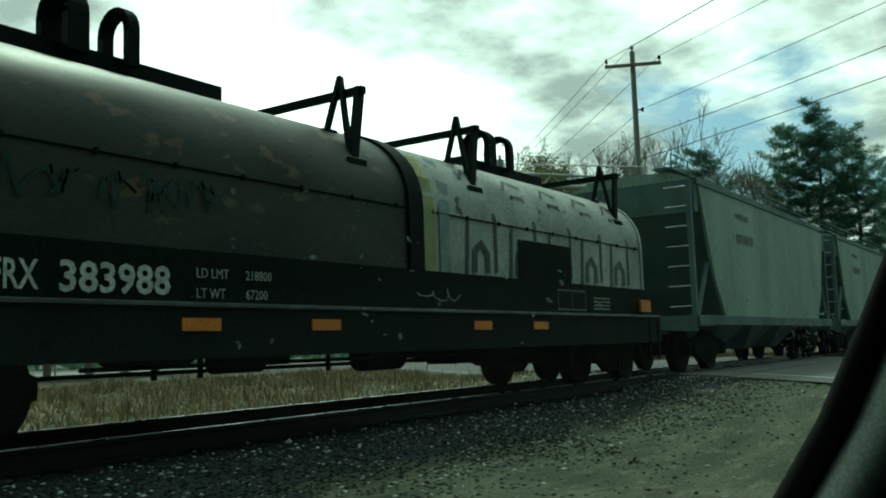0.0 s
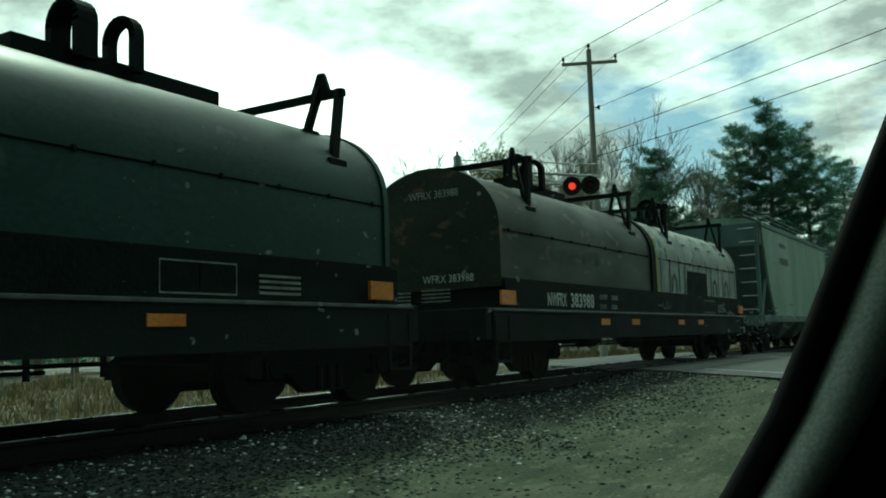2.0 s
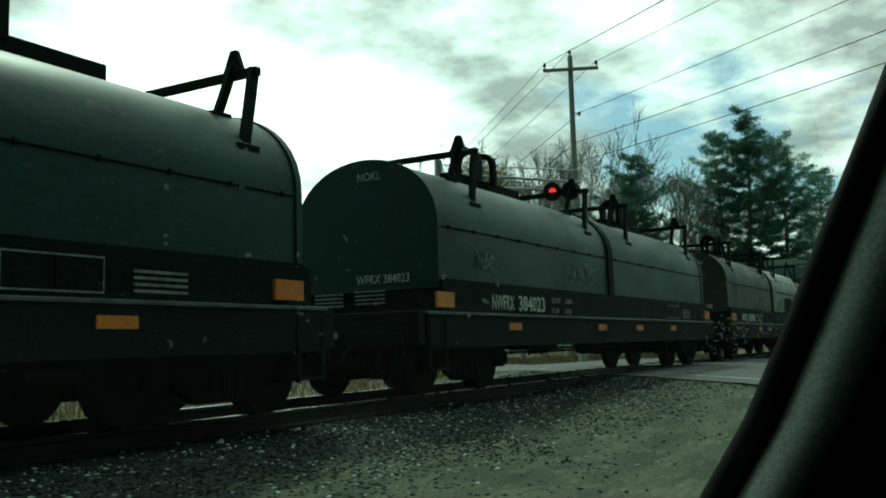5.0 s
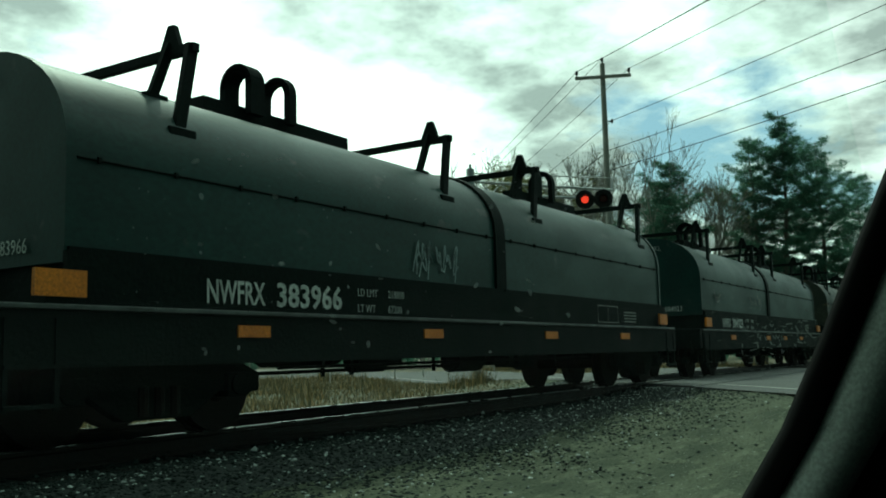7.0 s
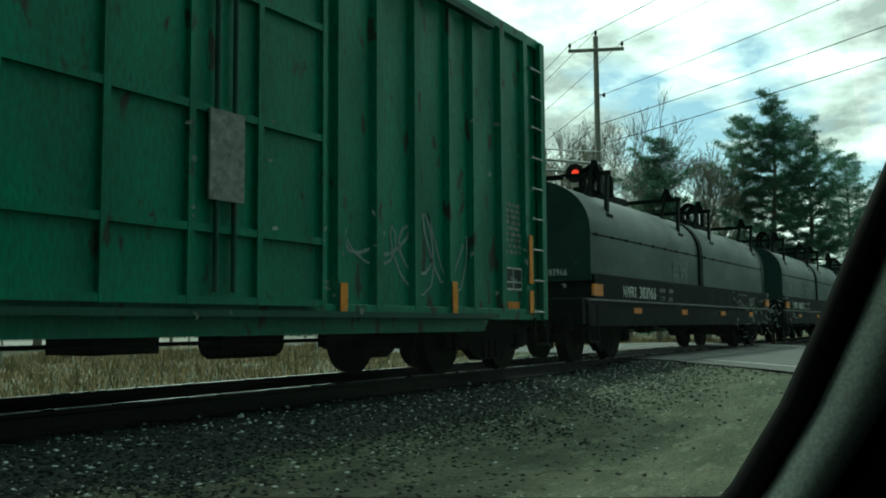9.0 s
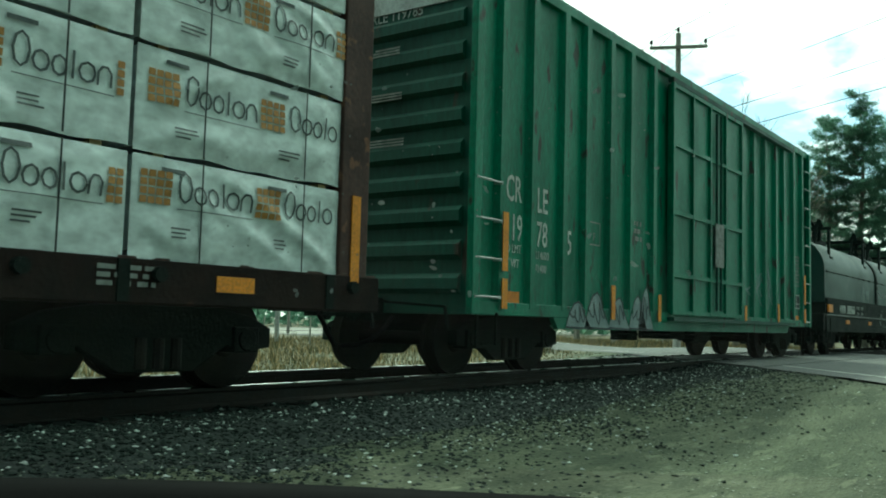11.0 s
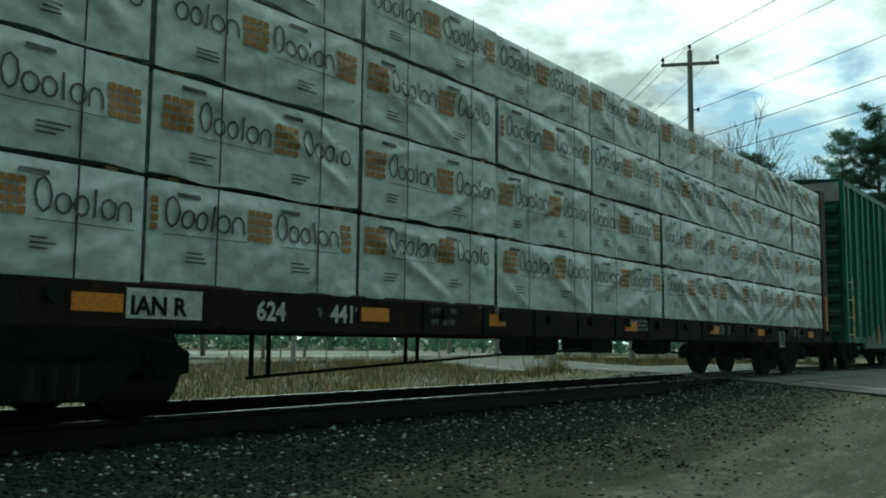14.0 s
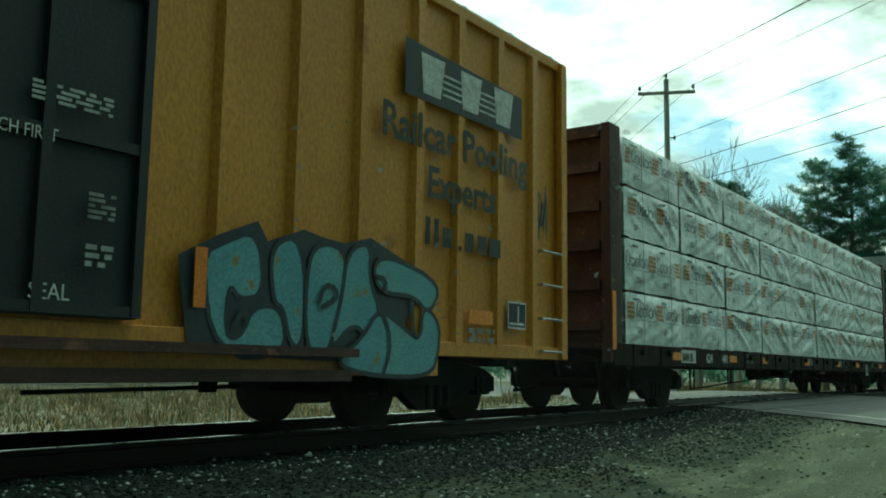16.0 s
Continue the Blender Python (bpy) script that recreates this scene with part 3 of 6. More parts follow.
def add_truck(car, x):
    tr = part("truck", Shape().box(-.22, .22, -1.0, 1.0, .42, .62).tube((0, 0, .6), (0, 0, .78), .2, n=12), M["black"], car, "black cast steel truck", bevel=.01)
    tr.location = (x, 0, 0)
    for k in (-1, 1):
        s = Shape().along([(a, b) for a, b in FRAME_PROFILE], k * 1.0 - .07, k * 1.0 + .07, axis=1)
        for e in (-.89, .89):
            s.box(e - .14, e + .14, k * 1.0 - .11, k * 1.0 + .11, .32, .54).tube((e, k * 1.0 - .13, .43), (e, k * 1.0 + .13, .43), .1, n=12)
        part("side_frame", s, M["black"], tr, bevel=.012)
        sp = Shape()
        for dx in (-.17, 0, .17):
            sp.tube((dx, k * 1.02 - .02, .2), (dx, k * 1.02 - .02, .44), .065, n=10)
        part("spring_nest", sp, M["wheel"], tr)
    for e in (-.89, .89):
        w = new("wheelset", WHEELS)
        w.parent = tr
        WHEELSETS.append((w, e))


def add_coupler(car, x, k):
    """Coupler, air hose and its bracket at one end; k: -1 rear, 1 front."""
    s = Shape().box(x - k * .1, x + k * .45, -.11, .11, .70, .90).box(x + k * .45, x + k * .68, -.19, .10, .66, .95).tube((x + k * .56, -.14, .62), (x + k * .56, -.14, .98), .06, n=10)
    part("coupler", s, M["black"], car, bevel=.01)
    h = Shape()
    pts = [(x + k * .15, -.42, .68), (x + k * .3, -.40, .52), (x + k * .45, -.34, .40), (x + k * .6, -.25, .34), (x + k * .78, -.16, .33)]
    for a, b in zip(pts, pts[1:]):
        h.tube(a, b, .028, n=8)
    part("air_hose", h, M["rubber"], car, "black rubber air hose")
    lv = Shape().bar((x + k * .12, -1.15, .80), (x + k * .22, -.12, .86), .03, .03).bar((x + k * .12, -1.15, .80), (x + k * .12, -1.2, .55), .03, .03)
    part("uncoupling_lever", lv, M["sill"], car)


def strip(s, pts, w, place):
    """A painted stroke: a flat ribbon through 2D points, laid by place(a, b)."""
    pts = [tuple(p) for p in pts]
    closed = len(pts) > 3 and pts[0] == pts[-1]
    edge = []
    for i, (a, b) in enumerate(pts):
        p = pts[i - 1] if i else (pts[-2] if closed else pts[0])
        q = pts[i + 1] if i + 1 < len(pts) else (pts[1] if closed else pts[-1])
        d = math.hypot(q[0] - p[0], q[1] - p[1]) or 1
        nx, ny = -(q[1] - p[1]) / d * w / 2, (q[0] - p[0]) / d * w / 2
        edge += [place(a + nx, b + ny), place(a - nx, b - ny)]
    s.poly(edge, [(2 * i, 2 * i + 1, 2 * i + 3, 2 * i + 2) for i in range(len(pts) - 1)])


def rounded(pts, times=2, closed=False):
    """Cuts the corners of a line of points."""
    for _ in range(times):
        out = []
        for p, q in zip(pts, pts[1:] + pts[:1] if closed else pts[1:]):
            out += [(.75 * p[0] + .25 * q[0], .75 * p[1] + .25 * q[1]), (.25 * p[0] + .75 * q[0], .25 * p[1] + .75 * q[1])]
        pts = out if closed else [pts[0]] + out + [pts[-1]]
    return pts


def scrawl(seed, x0, z0, wide, high, n):
    """Points of a loose looping hand-sprayed line."""
    rng = random.Random(seed)
    f, g = n * .55 + rng.uniform(-.3, .3), rng.uniform(0, 6)
    pts = []
    for i in range(n * 5):
        t = i / (n * 5 - 1)
        env = .65 + .35 * math.sin(t * 5.1 + g)
        pts.append((x0 + wide * t + .10 * wide * math.sin(6.283 * f * t + g), z0 + high * (.5 + .5 * env * math.cos(6.283 * f * t * (1 + .06 * math.sin(7 * t)) + 1.1))))
    return pts


# --- coil cars ---
HW, HZ0, HZ1, HTOP = 1.18, 1.42, 2.28, 3.25


def hood_profile(off=0.0, n=20):
    pts = [(-HW - off, HZ0)]
    for i in range(n + 1):
        a = math.pi * i / n
        pts.append((-(HW + off) * math.cos(a), HZ1 + (HTOP - HZ1 + off) * math.sin(a) ** .92))
    return pts + [(HW + off, HZ0)]


def on_hood(off):
    """Maps (x, height along the near flank) onto the hood, wrapping over its shoulder."""
    def place(a, b):
        if b <= HZ1:
            return (a, -HW - off, b)
        t = min((b - HZ1) / 1.15, 1.3)
        return (a, -(HW + off) * math.cos(t), HZ1 + (HTOP - HZ1 + off) * math.sin(t) ** .92)
    return place


def hood(car, x0, x1, material, label, frames, braced=False):
    h = part("hood", Shape().along(hood_profile(), x0, x1), material, car, label, smooth=.5)
    for x in (x0 - .006, x1 - .084):
        part("hood_rim", Shape().along(hood_profile(.022), x, x + .09), material, h, smooth=.5)
    sm = Shape()
    for k in (-1, 1):
        sm.tube((x0 + .1, k * (HW + .008), HZ1 - .03), (x1 - .1, k * (HW + .008), HZ1 - .03), .010, n=6)
        for i in range(9):
            x = x0 + .3 + (x1 - x0 - .6) * i / 8
            sm.box(x - .016, x + .016, k * (HW + .012) - .014, k * (HW + .012) + .014, HZ1 - .055, HZ1 - .005)
    part("seam_bar", sm, M["sill"], h)
    sk = Shape()
    for k in (-1, 1):
        sk.box(x0 + .02, x1 - .02, k * (HW + .02) - .03, k * (HW + .02) + .03, HZ0, HZ0 + .12)
    part("skirt", sk, M["sill"], h)
    xm = 3.88 if x1 > 3 else -3.25
    # stacking frames over the hood: near and far legs lean forward under a crossbar
    for xf in frames:
        xt = xf + .19
        f = Shape()
        for k in (-1, 1):
            f.bar((xf, k * 1.03, 2.70), (xt, k * .99, 3.56), .12, .06, (0, 1, 0)).box(xf - .16, xf + .14, k * 1.04 - .07, k * 1.04 + .07, 2.64, 2.71)
        f.bar((xt, -1.05, 3.53), (xt, 1.05, 3.53), .08, .085)
        if braced:
            f.bar((xf + .03, -.63, 3.08), (xt, -.71, 3.74), .065, .05, (0, 1, 0)).bar((xt, -.71, 3.74), (xf, -1.0, 2.72), .065, .05, (0, 1, 0))
            f.box(xf - .08, xf + .14, -.70, -.56, 3.06, 3.11)
        else:
            f.bar((xf + .03, -.63, 3.08), (xt, -.70, 3.62), .10, .055, (0, 1, 0)).box(xf - .1, xf + .16, -.71, -.55, 3.06, 3.11)
            f.along([(-.88, 3.5), (-.77, 3.80), (-.69, 3.80), (-.56, 3.5)], xt - .03, xt + .03)
        part("stacking_frame", f, M["sill"], h, "black steel frame over the hood")
    # lifting bracket: a foot plate and two hoops set across it
    b = Shape().box(xm - .95, xm + 1.52, -.13, .13, 3.22, 3.46)
    part("bracket_plate", b, M["sill"], h)
    for xh, deep in ((-.25, .22), (.34, .12)):
        s = Shape()
        ring = [(-.20, 3.40)] + [(-.20 * math.cos(math.pi * i / 10), 3.74 + .20 * math.sin(math.pi * i / 10)) for i in range(11)] + [(.20, 3.40)]
        for (ay, az), (by, bz) in zip(ring, ring[1:]):
            d = Vector((0, by - ay, bz - az)).normalized() * .02
            s.bar((xm + xh, ay - d.y, az - d.z), (xm + xh, by + d.y, bz + d.z), deep, .09, Vector((0, d.z, -d.y)))
        part("lifting_hoop", s, M["sill"], h)
    return h


def coil_car(u, number, rear, front, label, small, joint, frames, braced=False):
    car = thing("coil_car", label, "railcar", group="coil cars of the train")
    TRAIN.append((car, u))
    for k in (-1, 1):
        y = k * W
        s = Shape().box(-7.2, 7.2, y - .02, y + .02, .62, 1.04)
        s.box(-7.2, 7.2, y - k * .12 - .1, y - k * .12 + .1, .62, .65)
        part("side_sill", s, M["sill"], car, "long black side sill")
        part("sill_lip", Shape().box(-7.22, 7.22, min(y - k * .14, y + k * .05), max(y - k * .14, y + k * .05), 1.045, 1.085), M["lip"], car, "pale edge along the top of the sill", bevel=.008)
        part("bulwark", Shape().box(-6.62, 7.08, y - k * .10 - .025, y - k * .10 + .025, 1.085, 1.50), M["sill"], car)
    part("centre_sill", Shape().box(-7.3, 7.3, -.38, .38, .62, 1.0), M["black"], car)
    part("floor", Shape().box(-7.15, 7.15, -W + .03, W - .03, .98, 1.05), M["black"], car)
    for k in (-1, 1):
        part("end_sill", Shape().box(k * 7.3 - .08, k * 7.3 + .08, -W, W, .66, 1.09), M["sill"], car, bevel=.01)
        step = Shape()
        for yy in (-W - .02, W + .02):
            for xx in (6.75, 7.15):
                step.box(k * xx - .02, k * xx + .02, yy - .015, yy + .015, .32, .98)
            for zz in (.34, .62):
                step.box(k * 6.95 - .22, k * 6.95 + .22, yy - .03, yy + .03, zz, zz + .03)
        part("step_iron", step, M["sill"], car)
        xc = -6.50 if k < 0 else 7.07
        part("hood_coaming", Shape().box(xc - .05, xc + .05, -HW - .03, HW + .03, 1.05, 1.5), M["sill"], car)
        add_truck(car, -5.55 if k < 0 else 6.05)
        if k > 0:
            # hand brake housing and hanging gear below the front platform
            part("brake_housing", Shape().box(7.2, 7.36, -.75, -.35, 1.09, 1.42).tube((7.36, -.55, 1.25), (7.42, -.55, 1.25), .2, n=16), M["black"], car, bevel=.02)
        gear = Shape()
        for a, b in ((-1.0, .38), (-.72, .30), (-.45, .42), (.35, .36), (.7, .28)):
            gear.bar((k * 7.28, a, .68), (k * 7.34, a + .05, b), .07, .05).box(k * 7.32 - .07, k * 7.32 + .07, a - .05, a + .1, b - .05, b + .06)
        gear.tube((k * 7.30, -1.1, .46), (k * 7.30, .8, .42), .02, n=6)
        part("end_gear", gear, M["black"], car)
        add_coupler(car, k * 7.35, k)
    hood(car, -6.58, joint - .05, rear, "rounded steel coil hood", frames[:2], braced)
    hood(car, joint + .05, 7.05, front, "rounded steel coil hood", frames[2:], braced)
    part("hood_joint_band", Shape().along(hood_profile(.035), joint - .14, joint + .14), M["sill"], car, "black band at the joint of the hoods", smooth=.5)
    # reflectors along the near side
    for x0, x1, z0, z1 in ((-6.95, -6.52, 1.14, 1.34), (6.40, 6.83, 1.14, 1.34), *((x, x + .41, .85, .955) for x in small)):
        big = z0 > 1
        part("reflector", Shape().box(x0, x1, -W - .035, -W - .018 + (.02 if big else 0), z0, z1), M["orange"], car, "orange reflective plate")
        if big:
            part("reflector_post", Shape().box(x0 + .1, x1 - .1, -W - .018, -W + .02, 1.05, z0 + .03), M["sill"], car)
    # air reservoir, brake cylinder and piping under the floor
    part("air_reservoir", Shape().tube((-.15, -.62, .57), (.55, -.62, .57), .16, n=14).box(1.42, 1.95, -.85, -.45, .44, .66).box(1.05, 1.2, -.9, -.5, .48, .62), M["black"], car, smooth=.6)
    part("brake_cylinder", Shape().tube((-2.2, -.5, .58), (-1.6, -.5, .58), .12, n=12).box(-1.6, -1.2, -.55, -.45, .53, .62), M["black"], car)
    pipe = Shape().tube((-3.9, -.9, .56), (3.9, -.9, .56), .02, n=6).tube((-3.8, .6, .48), (3.8, .6, .48), .025, n=6)
    for x in (-3.2, -2.7, -1.0, 1.6, 2.6, 3.3):
        pipe.bar((x, -.9, .62), (x, -.9, .45), .05, .02)
    part("brake_piping", pipe, M["black"], car)
    for x in (-2.6, 2.4):
        part("cross_bearer", Shape().along([(-W + .03, .98), (W - .03, .98), (.5, .55), (-.5, .55)], x - .08, x + .08), M["black"], car)
    # lettering on the side and the rear end
    side = -W + .1 - .028
    writing("NWFRX", .30, M["lettering"], car, near_face(-5.24, side - .002, 1.155), bold=.004, width=.68)
    writing(number, .32, M["lettering"], car, near_face(-4.35, side - .002, 1.15), bold=.007, width=1.05)
    for i, (a, b) in enumerate((("LD LMT", "218800"), ("LT WT", "67200"))):
        writing(a, .12, M["lettering_mid"], car, near_face(-3.08, side - .002, 1.30 - i * .17), width=.9)
        writing(b, .12, M["lettering_mid"], car, near_face(-2.52, side - .002, 1.30 - i * .17), width=.9)
    bars = Shape()
    for i in range(4):
        bars.box(4.75, 5.35, side - .004, side, 1.32 - i * .055, 1.345 - i * .055)
    part("stencil_lines", bars, M["lettering_dim"], car, "lines of small faded stencilling")
    writing("WFRX " + number, .17, M["lettering"], car, end_face(-6.605, .12, 1.52), width=.85)
    writing("WFRX " + number if braced else "NOKL", .17, M["lettering_mid"], car, end_face(-6.605, .33 if braced else .08, 2.80 if braced else 2.96), width=.85)
    lines = Shape()
    for i in range(4):
        lines.box(-6.605, -6.600, .35, .85, 1.22 + i * .055, 1.245 + i * .055).box(-6.605, -6.600, -.35, .15, 1.24 + i * .055, 1.26 + i * .055)
    part("stencil_lines", lines, M["lettering_dim"], car)
    win = Shape()
    for a in (4.55, 5.0):
        strip(win, [(a - 1.0, 1.14), (a - .55, 1.14), (a - .55, 1.42), (a - 1.0, 1.42), (a - 1.0, 1.14)], .018, lambda q, w: (q, side - .003, w))
    part("stencil_frame", win, M["lettering_dim"], car)
    return car


def tag_on_hood(car, seed, x0, z0, wide, high, material, w=.05, n=9):
    s = Shape()
    rng = random.Random(seed)
    for i in range(n):
        a, c = x0 + wide * i / n, wide / n * 1.5
        pts = [(a + c * rng.random(), z0 + high * q) for q in (rng.uniform(0, .3), rng.uniform(.7, 1), rng.uniform(.2, .5), rng.uniform(.5, .95), rng.uniform(0, .3), rng.uniform(.1, .7))]
        strip(s, rounded(pts, 2), w, on_hood(.022 + .001 * i))
    part("sprayed_scrawl", s, material, car, "sprayed scrawl on the hood")


car_a = coil_car(8.23, "383988", M["hood_brown"], M["hood_white"], "coil car with a brown hood and a white sprayed hood", (-3.31, -1.77, 1.1, 2.6), .22, (-5.28, -.68, 1.72, 6.32), True)
car_b = coil_car(-8.20, "384023", M["hood"], M["hood"], "coil car with two dark green-grey hoods and white scrawls", (-4.9, -1.22, .93, 3.33), .06, (-5.28, -.78, 1.57, 6.25))
car_c = coil_car(-24.67, "383966", M["hood"], M["hood"], "coil car with two dark green-grey rounded hoods", (-4.95, -1.94, 1.3, 4.3), .32, (-5.34, -.87, 1.76, 6.36))
tag_on_hood(car_b, 3, -2.2, 1.62, 1.3, .55, M["lettering_dim"], .022, 6)
tag_on_hood(car_b, 8, -5.6, 1.72, .6, .34, M["lettering_dim"], .026, 3)
tag_on_hood(car_c, 12, -1.95, 1.56, 1.1, .62, M["graf_grey"], .024, 6)
tag_on_hood(car_a, 21, -4.9, 1.8, 2.2, .45, M["hood"], .026, 9)


def white_hood_marks(car):
    """Black tall letters-like strokes and a dark patch over the white hood."""
    s = Shape()
    place = on_hood(.012)
    for i in range(5):
        x = 1.3 + i * 1.1
        strip(s, [(x, 1.55), (x + .05, 2.2), (x + .25, 2.75), (x + .55, 2.75), (x + .72, 2.3), (x + .72, 1.6)], .07, place)
        strip(s, [(x + .18, 1.58), (x + .2, 1.85), (x + .35, 1.95), (x + .5, 1.82), (x + .5, 1.58)], .12, place)
        strip(s, [(x + .1, 2.85), (x + .35, 3.1), (x + .7, 3.0)], .06, place)
    part("sprayed_strokes", s, M["graf_dark"], car, "black sprayed strokes on white")
    p = Shape()
    strip(p, [(2.6, 1.78), (4.2, 1.78)], .62, on_hood(.018))
    part("painted_patch", p, M["sill"], car, "black painted-over patch")
    e = Shape()
    strip(e, [(.50, 1.5), (.50, 2.28), (.50, 2.7), (.50, 3.1)], .24, on_hood(.02))
    part("painted_band", e, M["stripe"], car, "yellowed stripe at the hood's edge")
    bl = Shape()
    strip(bl, [(.82, 1.5), (.82, 2.28), (.9, 2.7), (1.02, 3.2)], .22, on_hood(.016))
    part("painted_band", bl, M["graf_grey"], car)
    ch = Shape()
    side = -W + .1 - .03
    strip(ch, scrawl(14, .15, 1.18, .75, .16, 5), .014, lambda a, b: (a, side, b))
    part("chalk_scrawl", ch, M["lettering_dim"], car, "faint chalk scrawl on the black bulwark")


white_hood_marks(car_a)


# --- boxcars ---
def side_posts(car, xs, material, z0, z1, name="side_post"):
    for k in (-1, 1):
        for x in xs:
            y = k * (W - .06)
            s = Shape().along([(x - .11, y), (x - .065, y + k * .075), (x + .065, y + k * .075), (x + .11, y)], z0, z1, axis=2)
            part(name, s, material, car)


def box_body(car, half, z0, z1, paint, end_paint, roof, ends_pale=False, mid=0.0):
    part("body", Shape().box(mid - half + .05, mid + half - .05, -W + .06, W - .06, z0 + .02, z1), paint, car, "steel box body")
    for k in (-1, 1):
        s = Shape().box(mid - half, mid + half, k * (W - .04) - .05, k * (W - .04) + .05, z1 - .09, z1 + .04)
        part("roof_rail", s, paint, car, bevel=.01)
        s = Shape().box(mid - half, mid + half, k * (W - .04) - .05, k * (W - .04) + .05, z0, z0 + .16)
        part("side_sill", s, paint, car, bevel=.01)
        xe = mid + k * half
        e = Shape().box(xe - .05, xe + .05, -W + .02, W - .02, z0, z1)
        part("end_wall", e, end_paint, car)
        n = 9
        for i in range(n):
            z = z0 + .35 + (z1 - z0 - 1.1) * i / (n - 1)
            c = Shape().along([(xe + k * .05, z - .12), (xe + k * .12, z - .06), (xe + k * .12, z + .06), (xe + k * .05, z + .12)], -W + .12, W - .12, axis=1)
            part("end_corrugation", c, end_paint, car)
        if ends_pale:
            part("end_top_panel", Shape().box(xe + k * .052 - .02, xe + k * .052 + .02, -W + .06, W - .06, z1 - .52, z1 - .02), M["galv"], car, "bare galvanised panel above the end")
        for yy in (-1, 1):
            part("corner_post", Shape().box(xe - .08, xe + .08, yy * W - .06, yy * W + .03, z0, z1 + .02), paint, car, bevel=.012)
    r = Shape().along([(-W - .01, z1 + .02), (-W, z1 + .06), (0, z1 + .16), (W, z1 + .06), (W + .01, z1 + .02)], mid - half, mid + half)
    for i in range(int(half * 2 / 1.05) + 1):
        x = mid - half + .5 + i * 1.05
        if x < mid + half - .2:
            r.along([(-W, z1 + .07), (0, z1 + .19), (W, z1 + .07)], x - .05, x + .05)
    part("roof", r, roof, car, "ribbed metal roof")
    part("centre_sill", Shape().box(mid - half, mid + half, -.3, .3, z0 - .1, z0 + .02), M["black"], car)


def ladder(car, x0, x1, zs, y, name="ladder_rung"):
    for z in zs:
        part(name, Shape().tube((x0, y - .05, z), (x1, y - .05, z), .014, n=6).box(x0 - .015, x0 + .015, y - .06, y + .05, z - .02, z + .02).box(x1 - .015, x1 + .015, y - .06, y + .05, z - .02, z + .02), M["alu"], car)


def stencil_block(car, x, z, lines, wide, high, y, material="lettering_dim", seed=1):
    rng = random.Random(seed)
    s = Shape()
    for i in range(lines):
        zz, xx = z - i * high * 1.7, x
        while xx < x + wide - .03:
            w = min(rng.uniform(.05, .16), x + wide - xx)
            s.box(xx, xx + w, y - .004, y, zz, zz + high)
            xx += w + rng.uniform(.03, .07)
    part("stencil_lines", s, M[material], car, "small stencilled lines")


